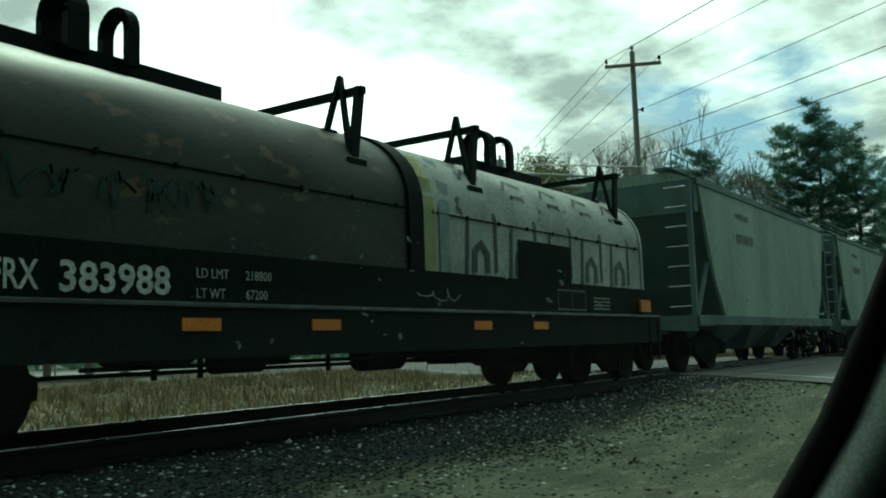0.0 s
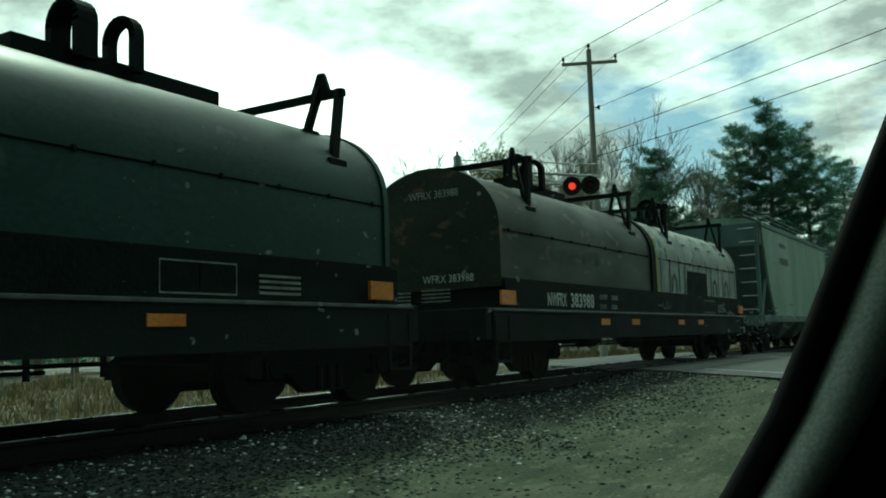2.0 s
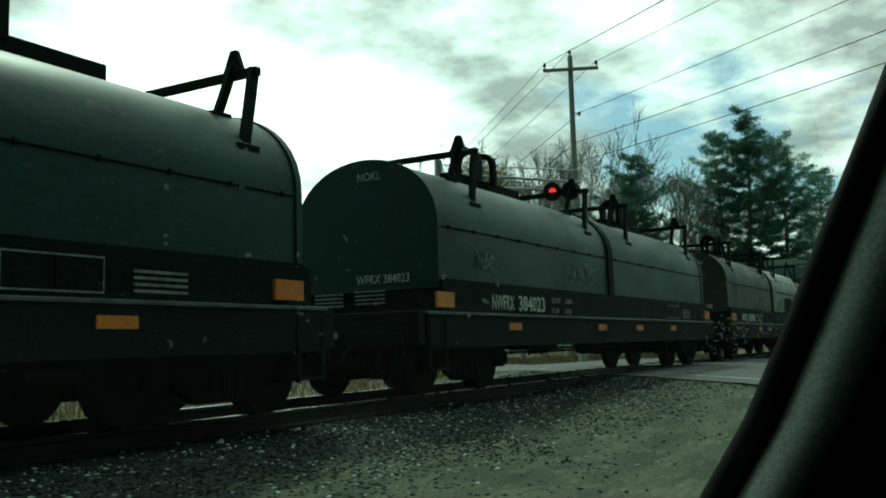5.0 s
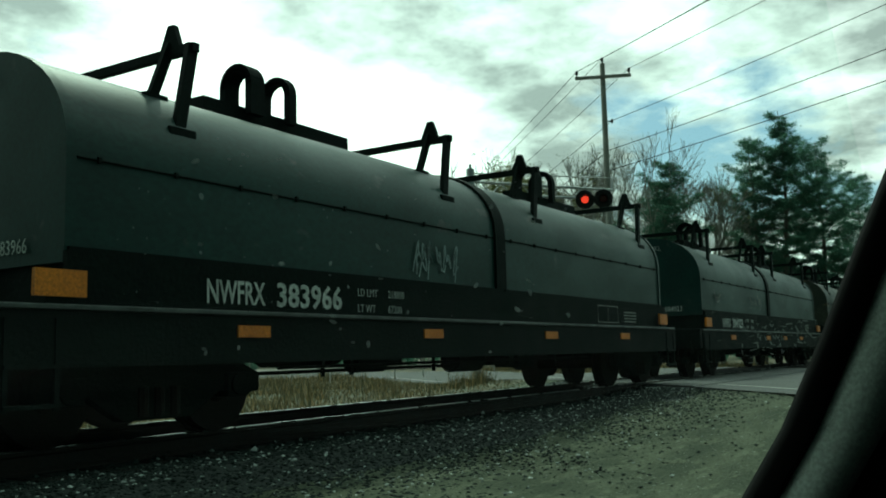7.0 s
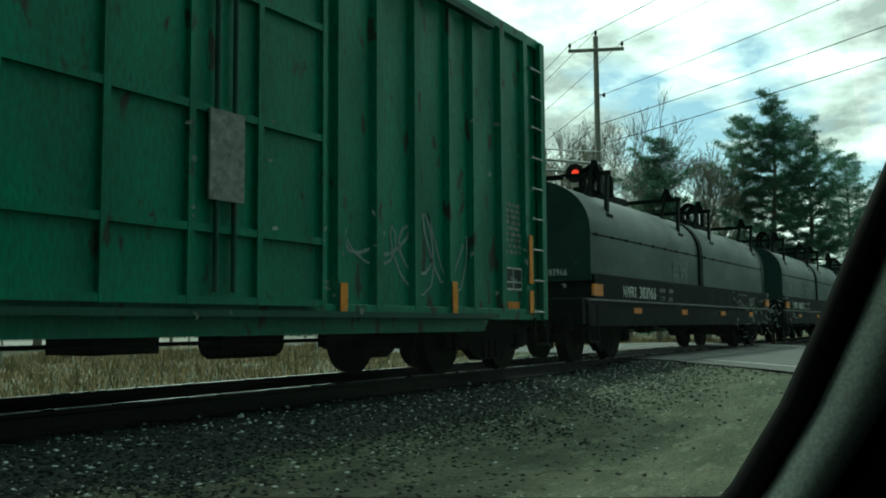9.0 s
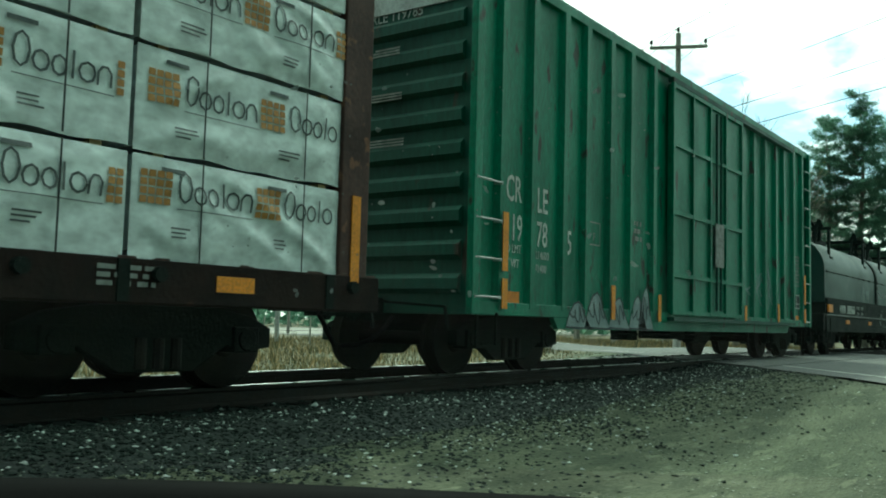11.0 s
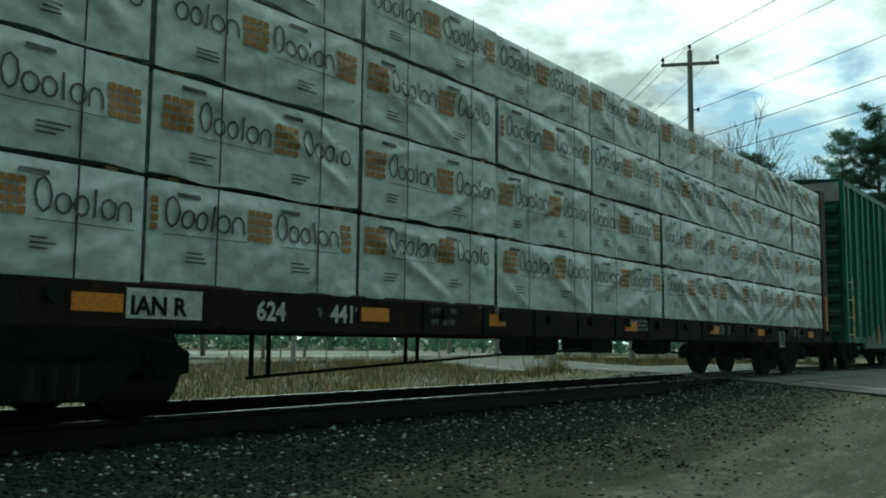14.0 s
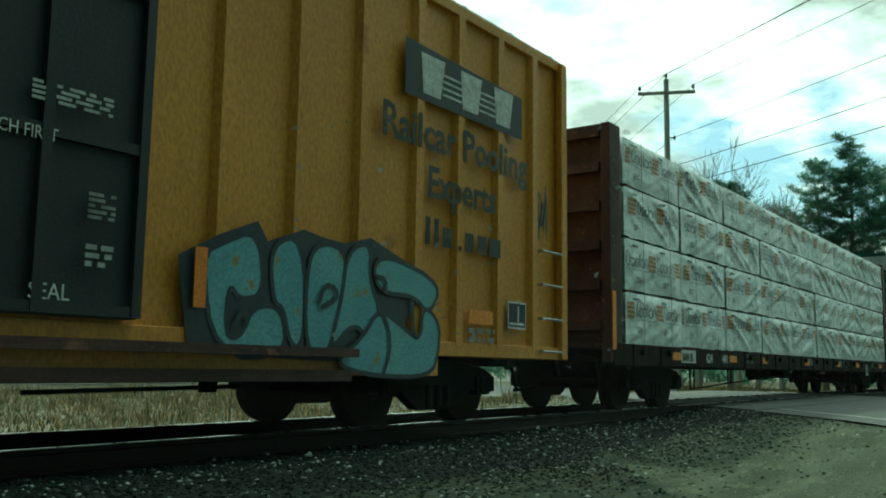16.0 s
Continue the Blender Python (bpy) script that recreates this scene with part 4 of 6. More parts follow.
def green_boxcar(u):
    half, z0, z1 = 7.34, .72, 4.95
    car = thing("boxcar", "faded green ribbed boxcar with rust streaks and graffiti", "railcar")
    TRAIN.append((car, u))
    # ends take the shade-darkened green; the roof shares it
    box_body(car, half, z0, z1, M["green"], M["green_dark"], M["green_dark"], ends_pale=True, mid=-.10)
    xs = [-6.83, -6.09, -5.25, -4.6, -3.82, -3.11, -2.23, 2.3, 3.0, 3.78, 4.58, 5.2, 6.0, 6.75]
    side_posts(car, xs, M["green"], z0 + .1, z1 - .08)
    # deeper sill in the middle
    for k in (-1, 1):
        y = k * (W - .03)
        part("drop_sill", Shape().along([(-5.6, .80), (-5.4, .57), (5.4, .57), (5.6, .80)], y - .035, y + .035, axis=1), M["green"], car)
    for k in (-1,):
        y = k * (W + .01)
        d = part("plug_door", Shape().box(-1.62, 1.86, y - .05, y + .04, .86, 4.72), M["green"], car, "green plug door with bars")
        fr = Shape()
        for x in (-1.66, 1.90, .12, .96, -.75):
            fr.box(x - .035, x + .035, y - .10, y - .05, .84, 4.74)
        for z in (.88, 2.55, 3.70, 4.70, 1.5):
            fr.box(-1.66, 1.90, y - .095, y - .05, z - .035, z + .035)
        part("door_frame_bars", fr, M["green"], d)
        lk = Shape().tube((.40, y - .10, .95), (.40, y - .10, 4.6), .025).tube((.62, y - .10, .95), (.62, y - .10, 4.6), .025)
        part("locking_bar", lk, M["green_dark"], d)
        part("lock_plate", Shape().box(.30, .72, y - .125, y - .10, 1.75, 2.55), M["lettering_dim"], d, "pale lock plate")
        part("door_track", Shape().box(-1.7, 5.6, y - .12, y, .74, .80).box(-1.7, 5.6, y - .10, y, 4.74, 4.82), M["green_dark"], car)
    ladder(car, -7.46, -6.92, (.93, 1.38, 1.84, 2.30), -W)
    ladder(car, 6.86, 7.20, (.84, 1.3, 1.76, 2.22, 2.68, 3.14, 3.6, 4.06, 4.5), -W)
    y = -W - .04
    for x, a, b in ((-6.81, .80, 1.16), (-6.81, 1.25, 1.96), (-3.82, .72, 1.22), (-2.10, .72, 1.15), (2.3, .8, 1.1), (4.58, .8, 1.2), (6.78, 1.25, 1.96), (6.78, .82, 1.15)):
        part("reflector_strip", Shape().box(x - .06, x + .06, y - .012, y - .002, a, b), M["yellow_refl"], car, "yellow reflective strip")
    p = -W + .06 - .004
    part("lading_sign", Shape().box(-6.72, -6.32, p - .012, p, .84, 1.02).box(6.2, 6.56, p - .012, p, .84, .98), M["orange"], car, "small orange notice plate")
    for txt, x, z, size in (("CR", -6.66, 2.14, .46), ("LE", -5.90, 2.07, .46), ("119", -6.68, 1.66, .46), ("78", -5.90, 1.63, .46), ("5", -5.08, 1.59, .46), ("LD LMT", -6.68, 1.50, .15), ("214600", -5.93, 1.46, .15), ("LT WT", -6.68, 1.32, .15), ("71400", -5.93, 1.29, .15)):
        writing(txt, size, M["lettering"], car, near_face(x, p, z), bold=.004 if size > .2 else 0, width=.62 if size > .2 else .8)
    q = Shape()
    strip(q, [(-4.42, 1.78), (-4.08, 1.78), (-4.08, 2.10), (-4.42, 2.10), (-4.42, 1.78)], .025, lambda a, b: (a, p - .001, b))
    part("stencil_frame", q, M["lettering_dim"], car)
    writing("F", .16, M["lettering_dim"], car, near_face(-4.3, p, 1.84))
    writing("CRLE 119785", .2, M["lettering_mid"], car, end_face(-half - .156, .35, 4.335), width=.85)
    ends = Shape()
    for z, y0, wide in ((3.92, .2, .5), (3.35, .25, .6), (2.78, .25, .65)):
        for q in range(3):
            ends.box(-half - .226, -half - .221, y0 - wide, y0 - .06 * q, z - .04 + q * .035, z - .02 + q * .035)
    part("end_stencils", ends, M["lettering_dim"], car, "faded stencil lines on the end")
    stencil_block(car, 6.15, 2.35, 9, .5, .05, p, seed=4)
    stencil_block(car, .95, 2.9, 4, .6, .06, -W - .045, seed=6)
    stencil_block(car, -2.95, 2.2, 3, .35, .07, p, seed=9)
    part("data_panel", Shape().box(6.13, 6.66, p - .006, p, 1.14, 1.48), M["navy"], car, "black data panel with white lines")
    fr = Shape()
    strip(fr, [(6.15, 1.16), (6.64, 1.16), (6.64, 1.46), (6.15, 1.46), (6.15, 1.16)], .03, lambda a, b: (a, p - .009, b))
    strip(fr, [(6.38, 1.16), (6.38, 1.46)], .02, lambda a, b: (a, p - .009, b))
    strip(fr, [(6.15, 1.26), (6.64, 1.26)], .02, lambda a, b: (a, p - .009, b))
    part("panel_lines", fr, M["lettering"], car)
    # graffiti along the lower side: pale fill with dark edges between the posts
    g, ge = Shape(), Shape()
    for i, (x, w, h) in enumerate(((-5.05, .5, .35), (-4.5, .55, .5), (-3.75, .5, .45), (-3.05, .45, .5), (-2.7, .35, .65))):
        pts = [(x - .15, .60), (x - .05, .62 + h * .5), (x + w * .15, .62 + h * .85), (x + w * .4, .60 + h), (x + w * .6, .62 + h * .8), (x + w * .75, .62 + h * .45), (x + w * 1.2, .58)]
        g.poly([(a, -W - .012, b) for a, b in pts], [tuple(range(7))])
        strip(ge, pts + [pts[0]], .03, lambda a, b: (a, -W - .015, b))
        strip(ge, scrawl(i, x, .65, w * .8, h * .7, 5), .025, lambda a, b: (a, -W - .017, b))
    part("graffiti_fill", g, M["graf_grey"], car, "pale sprayed graffiti")
    part("graffiti_outline", ge, M["graf_dark"], car)
    big = Shape()
    strip(big, scrawl(33, 2.6, 1.15, 2.3, .9, 8), .04, lambda a, b: (a, p - .002, b))
    strip(big, scrawl(35, 2.7, .95, 2.3, 1.1, 5), .03, lambda a, b: (a, p - .003, b))
    part("sprayed_scrawl", big, M["graf_grey"], car)
    for k in (-1, 1):
        add_truck(car, k * 6.1)
        add_coupler(car, k * 7.54, k)
        st = Shape()
        for xx in (6.93, 7.35):
            st.box(k * xx - .02, k * xx + .02, -W - .03, -W, .35, .75)
        st.box(k * 7.14 - .24, k * 7.14 + .24, -W - .04, -W + .02, .34, .37)
        part("step_iron", st, M["black"], car)
    ub = Shape().tube((-2.6, -.9, .5), (2.6, -.9, .5), .02, n=6).box(-.4, .3, -.9, -.3, .42, .7).tube((1.2, -.6, .5), (2.1, -.6, .5), .17, n=12).box(-2.0, -1.6, -.8, -.5, .4, .7)
    part("brake_gear", ub, M["black"], car)
    return car


def yellow_boxcar(u):
    half, z0, z1 = 9.3, .76, 4.80
    car = thing("boxcar", "mustard yellow ribbed boxcar with black doors and blue graffiti", "railcar")
    TRAIN.append((car, u))
    box_body(car, half, z0, z1, M["mustard"], M["mustard"], M["galv"])
    xs = [8.58, 7.74, 6.88, 6.10, 5.18, 4.30, 3.42]
    side_posts(car, xs + [-x for x in xs], M["mustard"], z0 + .1, z1 - .08)
    y = -W - .01
    for x0, x1 in ((.05, 2.60), (-2.60, -.05)):
        d = part("plug_door", Shape().box(x0, x1, y - .05, y + .05, .95, 4.70), M["navy"], car, "black plug door with white stencils")
        fr = Shape()
        for x in (x0 + .04, x1 - .04, x0 + (x1 - x0) * .33, x0 + (x1 - x0) * .68):
            fr.box(x - .04, x + .04, y - .11, y - .05, .96, 4.70)
        for z in (1.0, 2.2, 3.4, 4.65):
            fr.box(x0, x1, y - .10, y - .05, z - .04, z + .04)
        part("door_frame_bars", fr, M["navy"], d)
        part("locking_bar", Shape().tube((x0 + 1.1, y - .13, 1.0), (x0 + 1.1, y - .13, 4.6), .025), M["navy"], d)
    yy = y - .105
    writing("SEAL", .16, M["lettering"], car, near_face(1.72, yy, 1.05), width=.9)
    writing("LATCH FIRST", .13, M["lettering"], car, near_face(1.25, yy, 2.12), width=.8)
    stencil_block(car, 1.65, 2.50, 4, .62, .022, yy, "lettering_mid", 3)
    stencil_block(car, 2.12, 1.80, 5, .22, .024, yy, "lettering_dim", 5)
    stencil_block(car, 2.12, 1.42, 3, .22, .035, yy, "lettering_mid", 7)
    part("door_track", Shape().box(-5.4, 5.0, y - .16, y, .72, .80).box(-5.4, 5.0, y - .10, y, 4.71, 4.77), M["oxide"], car, "rusty door track")
    part("running_sill", Shape().box(-9.0, 5.0, y - .07, y + .01, .50, .60), M["oxide"], car)
    # brand panel: dark slanted panel with pale block shapes
    p = -W - .022
    part("brand_panel", Shape().poly([(5.80, p, 4.14), (8.22, p, 4.06), (8.22, p, 3.52), (5.80, p, 3.52)], [(0, 1, 2, 3)]), M["navy"], car, "dark panel with white block shapes")
    b = Shape()
    for x0 in (6.02, 6.78, 7.50):
        b.poly([(x0 + .10, p - .004, 3.60), (x0 + .42, p - .004, 3.60), (x0 + .50, p - .004, 4.05), (x0 + .05, p - .004, 4.05)], [(0, 1, 2, 3)])
    for x0 in (6.50, 7.25):
        for q in range(4):
            b.box(x0 - .02, x0 + .36, p - .004, p - .002, 3.66 + q * .075, 3.685 + q * .075)
    part("brand_shapes", b, M["lettering"], car)
    for txt, x, z, size in (("Railcar Pooling", 5.42, 3.00, .52), ("Experts", 6.22, 2.48, .48)):
        writing(txt, size, M["hood_brown"], car, near_face(x, p, z), bold=.012, width=.94)
    w = Shape()
    for i, (x, dx, h) in enumerate(((6.20, .08, .30), (6.36, .08, .30), (6.52, .18, .22), (6.84, .05, .05), (6.96, .17, .22), (7.22, .18, .22), (7.46, .26, .22))):
        w.box(x, x + dx, p - .004, p, 1.95, 1.95 + h)
    part("address_bars", w, M["hood_brown"], car, "dark bars of lettering")
    # data panels
    part("data_panel", Shape().box(7.88, 8.32, p - .008, p, 1.12, 1.45), M["navy"], car, "black data panel with white border")
    fr = Shape()
    for pts in ([(7.89, 1.13), (8.31, 1.13), (8.31, 1.44), (7.89, 1.44), (7.89, 1.13)], [(8.13, 1.20), (8.13, 1.40)], [(7.93, 1.18), (8.27, 1.18)]):
        strip(fr, pts, .03, lambda a, c: (a, p - .011, c))
    part("panel_lines", fr, M["lettering"], car)
    part("notice_plate", Shape().box(7.05, 7.55, p - .006, p, 1.14, 1.30), M["yellow_refl"], car, "small orange notice plate")
    stencil_block(car, 7.05, 1.03, 2, .55, .06, p, seed=11)
    # graffiti: a row of swelling letters without meaning
    fill, edge = Shape(), Shape()
    def blob(pts, d):
        pts = rounded(pts, 2, True)
        fill.poly([(a, p - d, c) for a, c in pts], [tuple(range(len(pts)))])
        strip(edge, pts + [pts[0]], .045, lambda a, c: (a, p - d - .003, c))
    shade = Shape().poly([(a, p - .001, c) for a, c in ((2.98, 1.48), (3.40, 1.70), (3.80, 1.86), (3.92, 1.70), (4.36, 1.86), (4.60, 1.82), (4.92, 1.80), (5.30, 1.90), (5.62, 1.80), (6.20, 1.62), (6.00, 1.20), (5.40, .66), (3.12, .72))], [tuple(range(13))])
    part("graffiti_shadow", shade, M["graf_dark"], car, "dark sprayed drop shadow")
    blob([(3.20, 1.50), (3.42, 1.63), (3.80, 1.79), (3.91, 1.24), (3.62, 1.16), (3.50, 1.32), (3.48, .86), (3.66, .86), (3.78, 1.14), (4.13, 1.14), (4.18, .70), (3.38, .70)], .004)
    blob([(3.94, 1.69), (4.36, 1.80), (4.41, .82), (4.22, .80), (4.13, 1.15), (4.00, 1.16)], .008)
    blob([(4.40, 1.60), (4.60, 1.78), (4.90, 1.74), (4.95, 1.40), (4.70, .68), (4.40, .78)], .012)
    blob([(4.94, 1.74), (5.28, 1.86), (5.27, 1.46), (5.46, 1.20), (5.28, .90), (5.04, 1.06), (4.70, .74), (4.88, 1.26)], .016)
    blob([(5.30, 1.64), (5.60, 1.76), (6.50, 1.54), (6.26, 1.18), (6.00, 1.38), (5.42, 1.36)], .020)
    blob([(5.18, .90), (5.42, 1.22), (5.86, 1.02), (6.12, .90), (6.14, 1.30), (6.46, 1.12), (6.43, .78), (6.30, .54), (5.35, .54), (4.74, .66)], .024)
    for line in ([(4.55, 1.20), (4.62, 1.38), (4.78, 1.36), (4.80, 1.26), (4.58, 1.16)], [(5.50, .56), (5.60, .78), (5.58, 1.0), (5.48, 1.15)], [(5.95, 1.35), (5.98, 1.0), (6.06, .94)], [(5.36, 1.52), (5.52, 1.50), (5.50, 1.36)], [(3.55, .95), (3.66, 1.10), (3.70, 1.0)]):
        strip(edge, rounded(line, 1), .05, lambda a, c: (a, p - .031, c))
    part("deep_sill", Shape().box(-6.5, 6.52, -W + .02, -W + .055, .55, .80), M["mustard"], car)
    part("graffiti_fill", fill, M["graf_blue"], car, "blue sprayed swelling shapes")
    part("graffiti_outline", edge, M["graf_dark"], car, "dark sprayed outline")
    part("reflector_strip", Shape().box(3.12, 3.24, p - .04, p - .03, 1.08, 1.56), M["orange"], car, "orange reflective strip")
    sc = Shape()
    strip(sc, scrawl(41, 8.55, 2.1, .35, 1.1, 12), .03, lambda a, c: (a, p + .02, c))
    part("sprayed_scrawl", sc, M["graf_dark"], car)
    ladder(car, 8.72, 9.22, (.86, 1.28, 1.72, 2.16), -W)
    for k in (-1, 1):
        add_truck(car, k * 6.9)
        add_coupler(car, k * 9.4, k)
    part("brake_gear", Shape().tube((-4, -.9, .5), (4, -.9, .5), .02, n=6).box(-.4, .4, -.9, -.3, .4, .7).tube((2.0, -1.0, .42), (4.8, -1.0, .46), .02, n=6).box(3.6, 3.72, -1.05, -.95, .4, .6), M["black"], car)
    return car


# --- lumber car ---
def fold_y(x, z, x0, x1, z0, z1, seed, depth=.046):
    """How far the wrap stands out: taut at its edges, with slanting folds between."""
    a, b = (x - x0) / (x1 - x0), (z - z0) / (z1 - z0)
    e = max(0.0, min(a, 1 - a, b * .6 + .02, 1 - b))
    lean = 1 if math.sin(seed * 5.1) > 0 else -1
    ridge = 1 - abs(noise.noise((x * 1.25 + lean * z * 2.6 + seed, (z - lean * x * .5) * .45, seed * 1.3))) * 3.4
    fine = noise.noise((x * 4.5 + lean * z * 6 + seed, z * 2.5, seed))
    return -depth * min(1, e * 7) * (max(0, ridge) * .8 + .16 * fine + .15)


def wrinkled(x0, x1, y, z0, z1, seed, nx=44, nz=20):
    """The wrapped face of a lumber bundle, with folds and a ragged hem."""
    s = Shape()
    pts = []
    for j in range(nz + 1):
        for i in range(nx + 1):
            x, z = x0 + (x1 - x0) * i / nx, z0 + (z1 - z0) * j / nz
            hem = .035 * noise.noise((x * 2.3, seed, 1.7)) if j == 0 else 0
            pts.append((x, y + fold_y(x, z, x0, x1, z0, z1, seed), z + hem))
    n = nx + 1
    s.poly(pts, [(j * n + i, j * n + i + 1, (j + 1) * n + i + 1, (j + 1) * n + i) for j in range(nz) for i in range(nx)])
    return s


def print_words(x0, x1, z, phase, place):
    """The repeated print on the wrap as plain shapes: a row of rings and strokes, and a chequered square."""
    dark, logo = Shape(), Shape()
    x = x0 - 1.15 + phase
    t = .020
    while x < x1:
        xx = x
        for kind, w, h in (("ring", .12, .235), ("ring", .12, .14), ("ring", .11, .14), ("bar", .05, .20), ("ring", .13, .14), ("arch", .11, .14)):
            if xx > x0 + .03 and xx + w < x1 - .03:
                if kind == "bar":
                    strip(dark, [(xx + w / 2, z), (xx + w / 2, z + h)], t, place)
                elif kind == "arch":
                    strip(dark, [(xx, z), (xx, z + h * .7), (xx + w * .3, z + h), (xx + w * .7, z + h), (xx + w, z + h * .7), (xx + w, z)], t, place)
                else:
                    strip(dark, [(xx + w / 2 * (1 + math.cos(q * .785)), z + h / 2 * (1 + math.sin(q * .785))) for q in range(9)], t, place)
            xx += w + .022
        if x > x0 + .03 and x + .78 < x1 - .03:
            strip(dark, [(x + .13 * q, z - .055) for q in range(7)], .007, place)
        q = x + .80
        for i in range(4):
            for j in range(4):
                a, b = q + i * .072, z - .035 + j * .068
                if a > x0 + .02 and a + .07 < x1 - .02:
                    logo.poly([place(a, b), place(a + .060, b), place(a + .060, b + .052), place(a, b + .052)], [(0, 1, 2, 3)])
        x += 1.14
    return dark, logo


def lumber_car(u):
    car = thing("lumber_car", "oxide brown centrebeam flatcar stacked with white wrapped lumber", "railcar")
    TRAIN.append((car, u))
    L = 11.12
    part("deck", Shape().box(-L, L, -W + .02, W - .02, .98, 1.06), M["oxide"], car)
    for k in (-1, 1):
        y = k * W
        part("side_sill", Shape().box(-L, L, y - .03, y + .03, .71, 1.04).box(-L, L, y - k * .1 - .1, y - k * .1 + .1, .70, .73), M["sill_brown"], car, "brown side sill with shade put into its colour", bevel=.008)
        for i in range(20):
            x = -10.4 + i * 1.095
            if k < 0 and i in (2, 3, 4, 18):
                continue   # the number and a reflector stand here
            s = Shape().box(x - .05, x + .05, min(y, y + k * .05), max(y, y + k * .05), .72, 1.03).tube((x + .3, y + k * .02, .93), (x + .3, y + k * .09, .93), .06, n=10)
            part("stake_pocket", s, M["sill"], car)
        # bulkhead with ribs
        xb = -11.0 if k < 0 else 10.74
        part("bulkhead", Shape().box(xb - .10, xb + .10, -W, W, 1.06, 4.40), M["oxide"], car, "tall oxide brown bulkhead", bevel=.02)
        for yy in (-1, 1):
            part("bulkhead_post", Shape().box(xb - .20, xb + .20, yy * W - .13 if yy > 0 else -W - .02, yy * W + .02 if yy > 0 else -W + .13, .75, 4.38), M["oxide"], car, bevel=.015)
        for z in (1.3, 1.9, 2.5, 3.1, 3.7, 4.24):
            part("bulkhead_rib", Shape().box(xb + k * .16 - .06, xb + k * .16 + .06, -W + .15, W - .15, z - .07, z + .07), M["oxide"], car)
        part("reflector_strip", Shape().box((xb + .01 if k > 0 else xb - .10) - .06, (xb + .01 if k > 0 else xb - .10) + .06, -W - .034, -W - .022, .94, 1.81), M["yellow_refl"], car, "orange-yellow reflective strip")
    # windows in the bulkhead seen as pale stencil blocks
    for z in (2.9, 4.1):
        s = Shape()
        for i in range(6):
            s.box(-11.0 - .235, -11.0 - .225, .1 - i * .09, .16 - i * .09, z, z + .16)
        part("stencil_lines", s, M["lettering_dim"], car)
    part("centre_beam", Shape().box(-10.8, 10.8, -.09, .09, 1.06, 4.36), M["oxide"], car)
    part("centre_sill", Shape().along([(-10.9, .98), (10.9, .98), (7.5, .68), (-7.5, .68)], -.3, .3, axis=1), M["black"], car)
    # the load: nine stacks of four wrapped bundles on either side
    rng = random.Random(7)
    levels = [1.075, 1.86, 2.70, 3.52, 4.31]
    n, x_start, pitch = 9, -10.63, 21.25 / 9
    for i in range(n):
        for j in range(4):
            x0, x1 = x_start + i * pitch + .022, x_start + (i + 1) * pitch - .022
            z0, z1 = levels[j] + .012, levels[j + 1] - .03
            dy = rng.uniform(-.02, .02)
            for k in (-1, 1):
                y0, y1 = (-W + .02 + dy, -.12) if k < 0 else (.12, W - .02)
                b = part("lumber_bundle", Shape().box(x0 + .03, x1 - .03, y0 + .05, y1, z0 + .02, z1), M["wrap"], car, "lumber bundle in white printed wrap" if i + j == 0 else "")
                if k > 0:
                    continue
                seed, fz0, fz1 = i * 7 + j * 3.1, z0 - (.07 if j == 0 else 0), z1 + .004
                part("wrap_face", wrinkled(x0, x1, y0, fz0, fz1, seed), M["wrap"], b, smooth=1.2)
                on_wrap = lambda a, c, o=.012: (a, y0 + fold_y(a, c, x0, x1, fz0, fz1, seed) - o, c)
                d, g = print_words(x0, x1, z0 + .40 + rng.uniform(-.02, .02), rng.uniform(0, .5), on_wrap)
                part("wrap_lettering", d, M["wrap_print"], b)
                if g.v:
                    part("wrap_squares", g, M["wrap_logo"], b)
                for q in (.27, .76):
                    x = x0 + (x1 - x0) * q
                    st = Shape()
                    strip(st, [(x, fz0 + (fz1 - fz0) * w / 10) for w in range(11)], .017, lambda a, c: (a, y0 - .048, c))
                    part("strap", st, M["strap"], b)
                sm = Shape()
                for q in (.15, .62):
                    x = x0 + (x1 - x0) * q
                    for m in range(3):
                        strip(sm, [(x, z0 + .14 + m * .035), (x + rng.uniform(.12, .26), z0 + .14 + m * .035)], .014, on_wrap)
                    strip(sm, [(x - .1, z1 - .09), (x + .12, z1 - .09)], .035, on_wrap)
                part("wrap_small_print", sm, M["wrap_print"], b)
                if j < 3:
                    part("bearer", Shape().box(x0 + .2, x0 + .3, y0 + .03, y1, z1 - .01, z1 + .045).box(x1 - .3, x1 - .2, y0 + .03, y1, z1 - .01, z1 + .045), M["lumber"], b)
    # writing and reflectors on the sill
    p = -W - .034
    part("letter_board", Shape().box(-8.43, -7.76, p - .006, p + .02, .78, 1.0), M["lettering"], car, "white board with dark letters")
    writing("IAN R", .19, M["sill"], car, near_face(-8.40, p - .008, .81), bold=.006)
    writing("624", .22, M["lettering"], car, near_face(-7.20, p, .80), bold=.006)
    writing("441", .22, M["lettering"], car, near_face(-6.32, p, .80), bold=.006)
    writing("LD LMT 223300", .085, M["lettering_dim"], car, near_face(-4.95, p, .93))
    writing("LT WT   62700", .085, M["lettering_dim"], car, near_face(-4.95, p, .81))
    for x in (-8.66, -5.72, -3.64, -.1, 3.25, 5.78, 9.28):
        part("reflector", Shape().box(x - .2, x + .2, p - .012, p - .002, .82, .95), M["yellow_refl"], car, "amber reflective plate")
    stencil_block(car, -.1, .95, 3, .6, .035, p, seed=21)
    stencil_block(car, 3.2, .95, 4, .9, .025, p, seed=22)
    stencil_block(car, 8.0, .95, 3, .5, .035, p, seed=23)
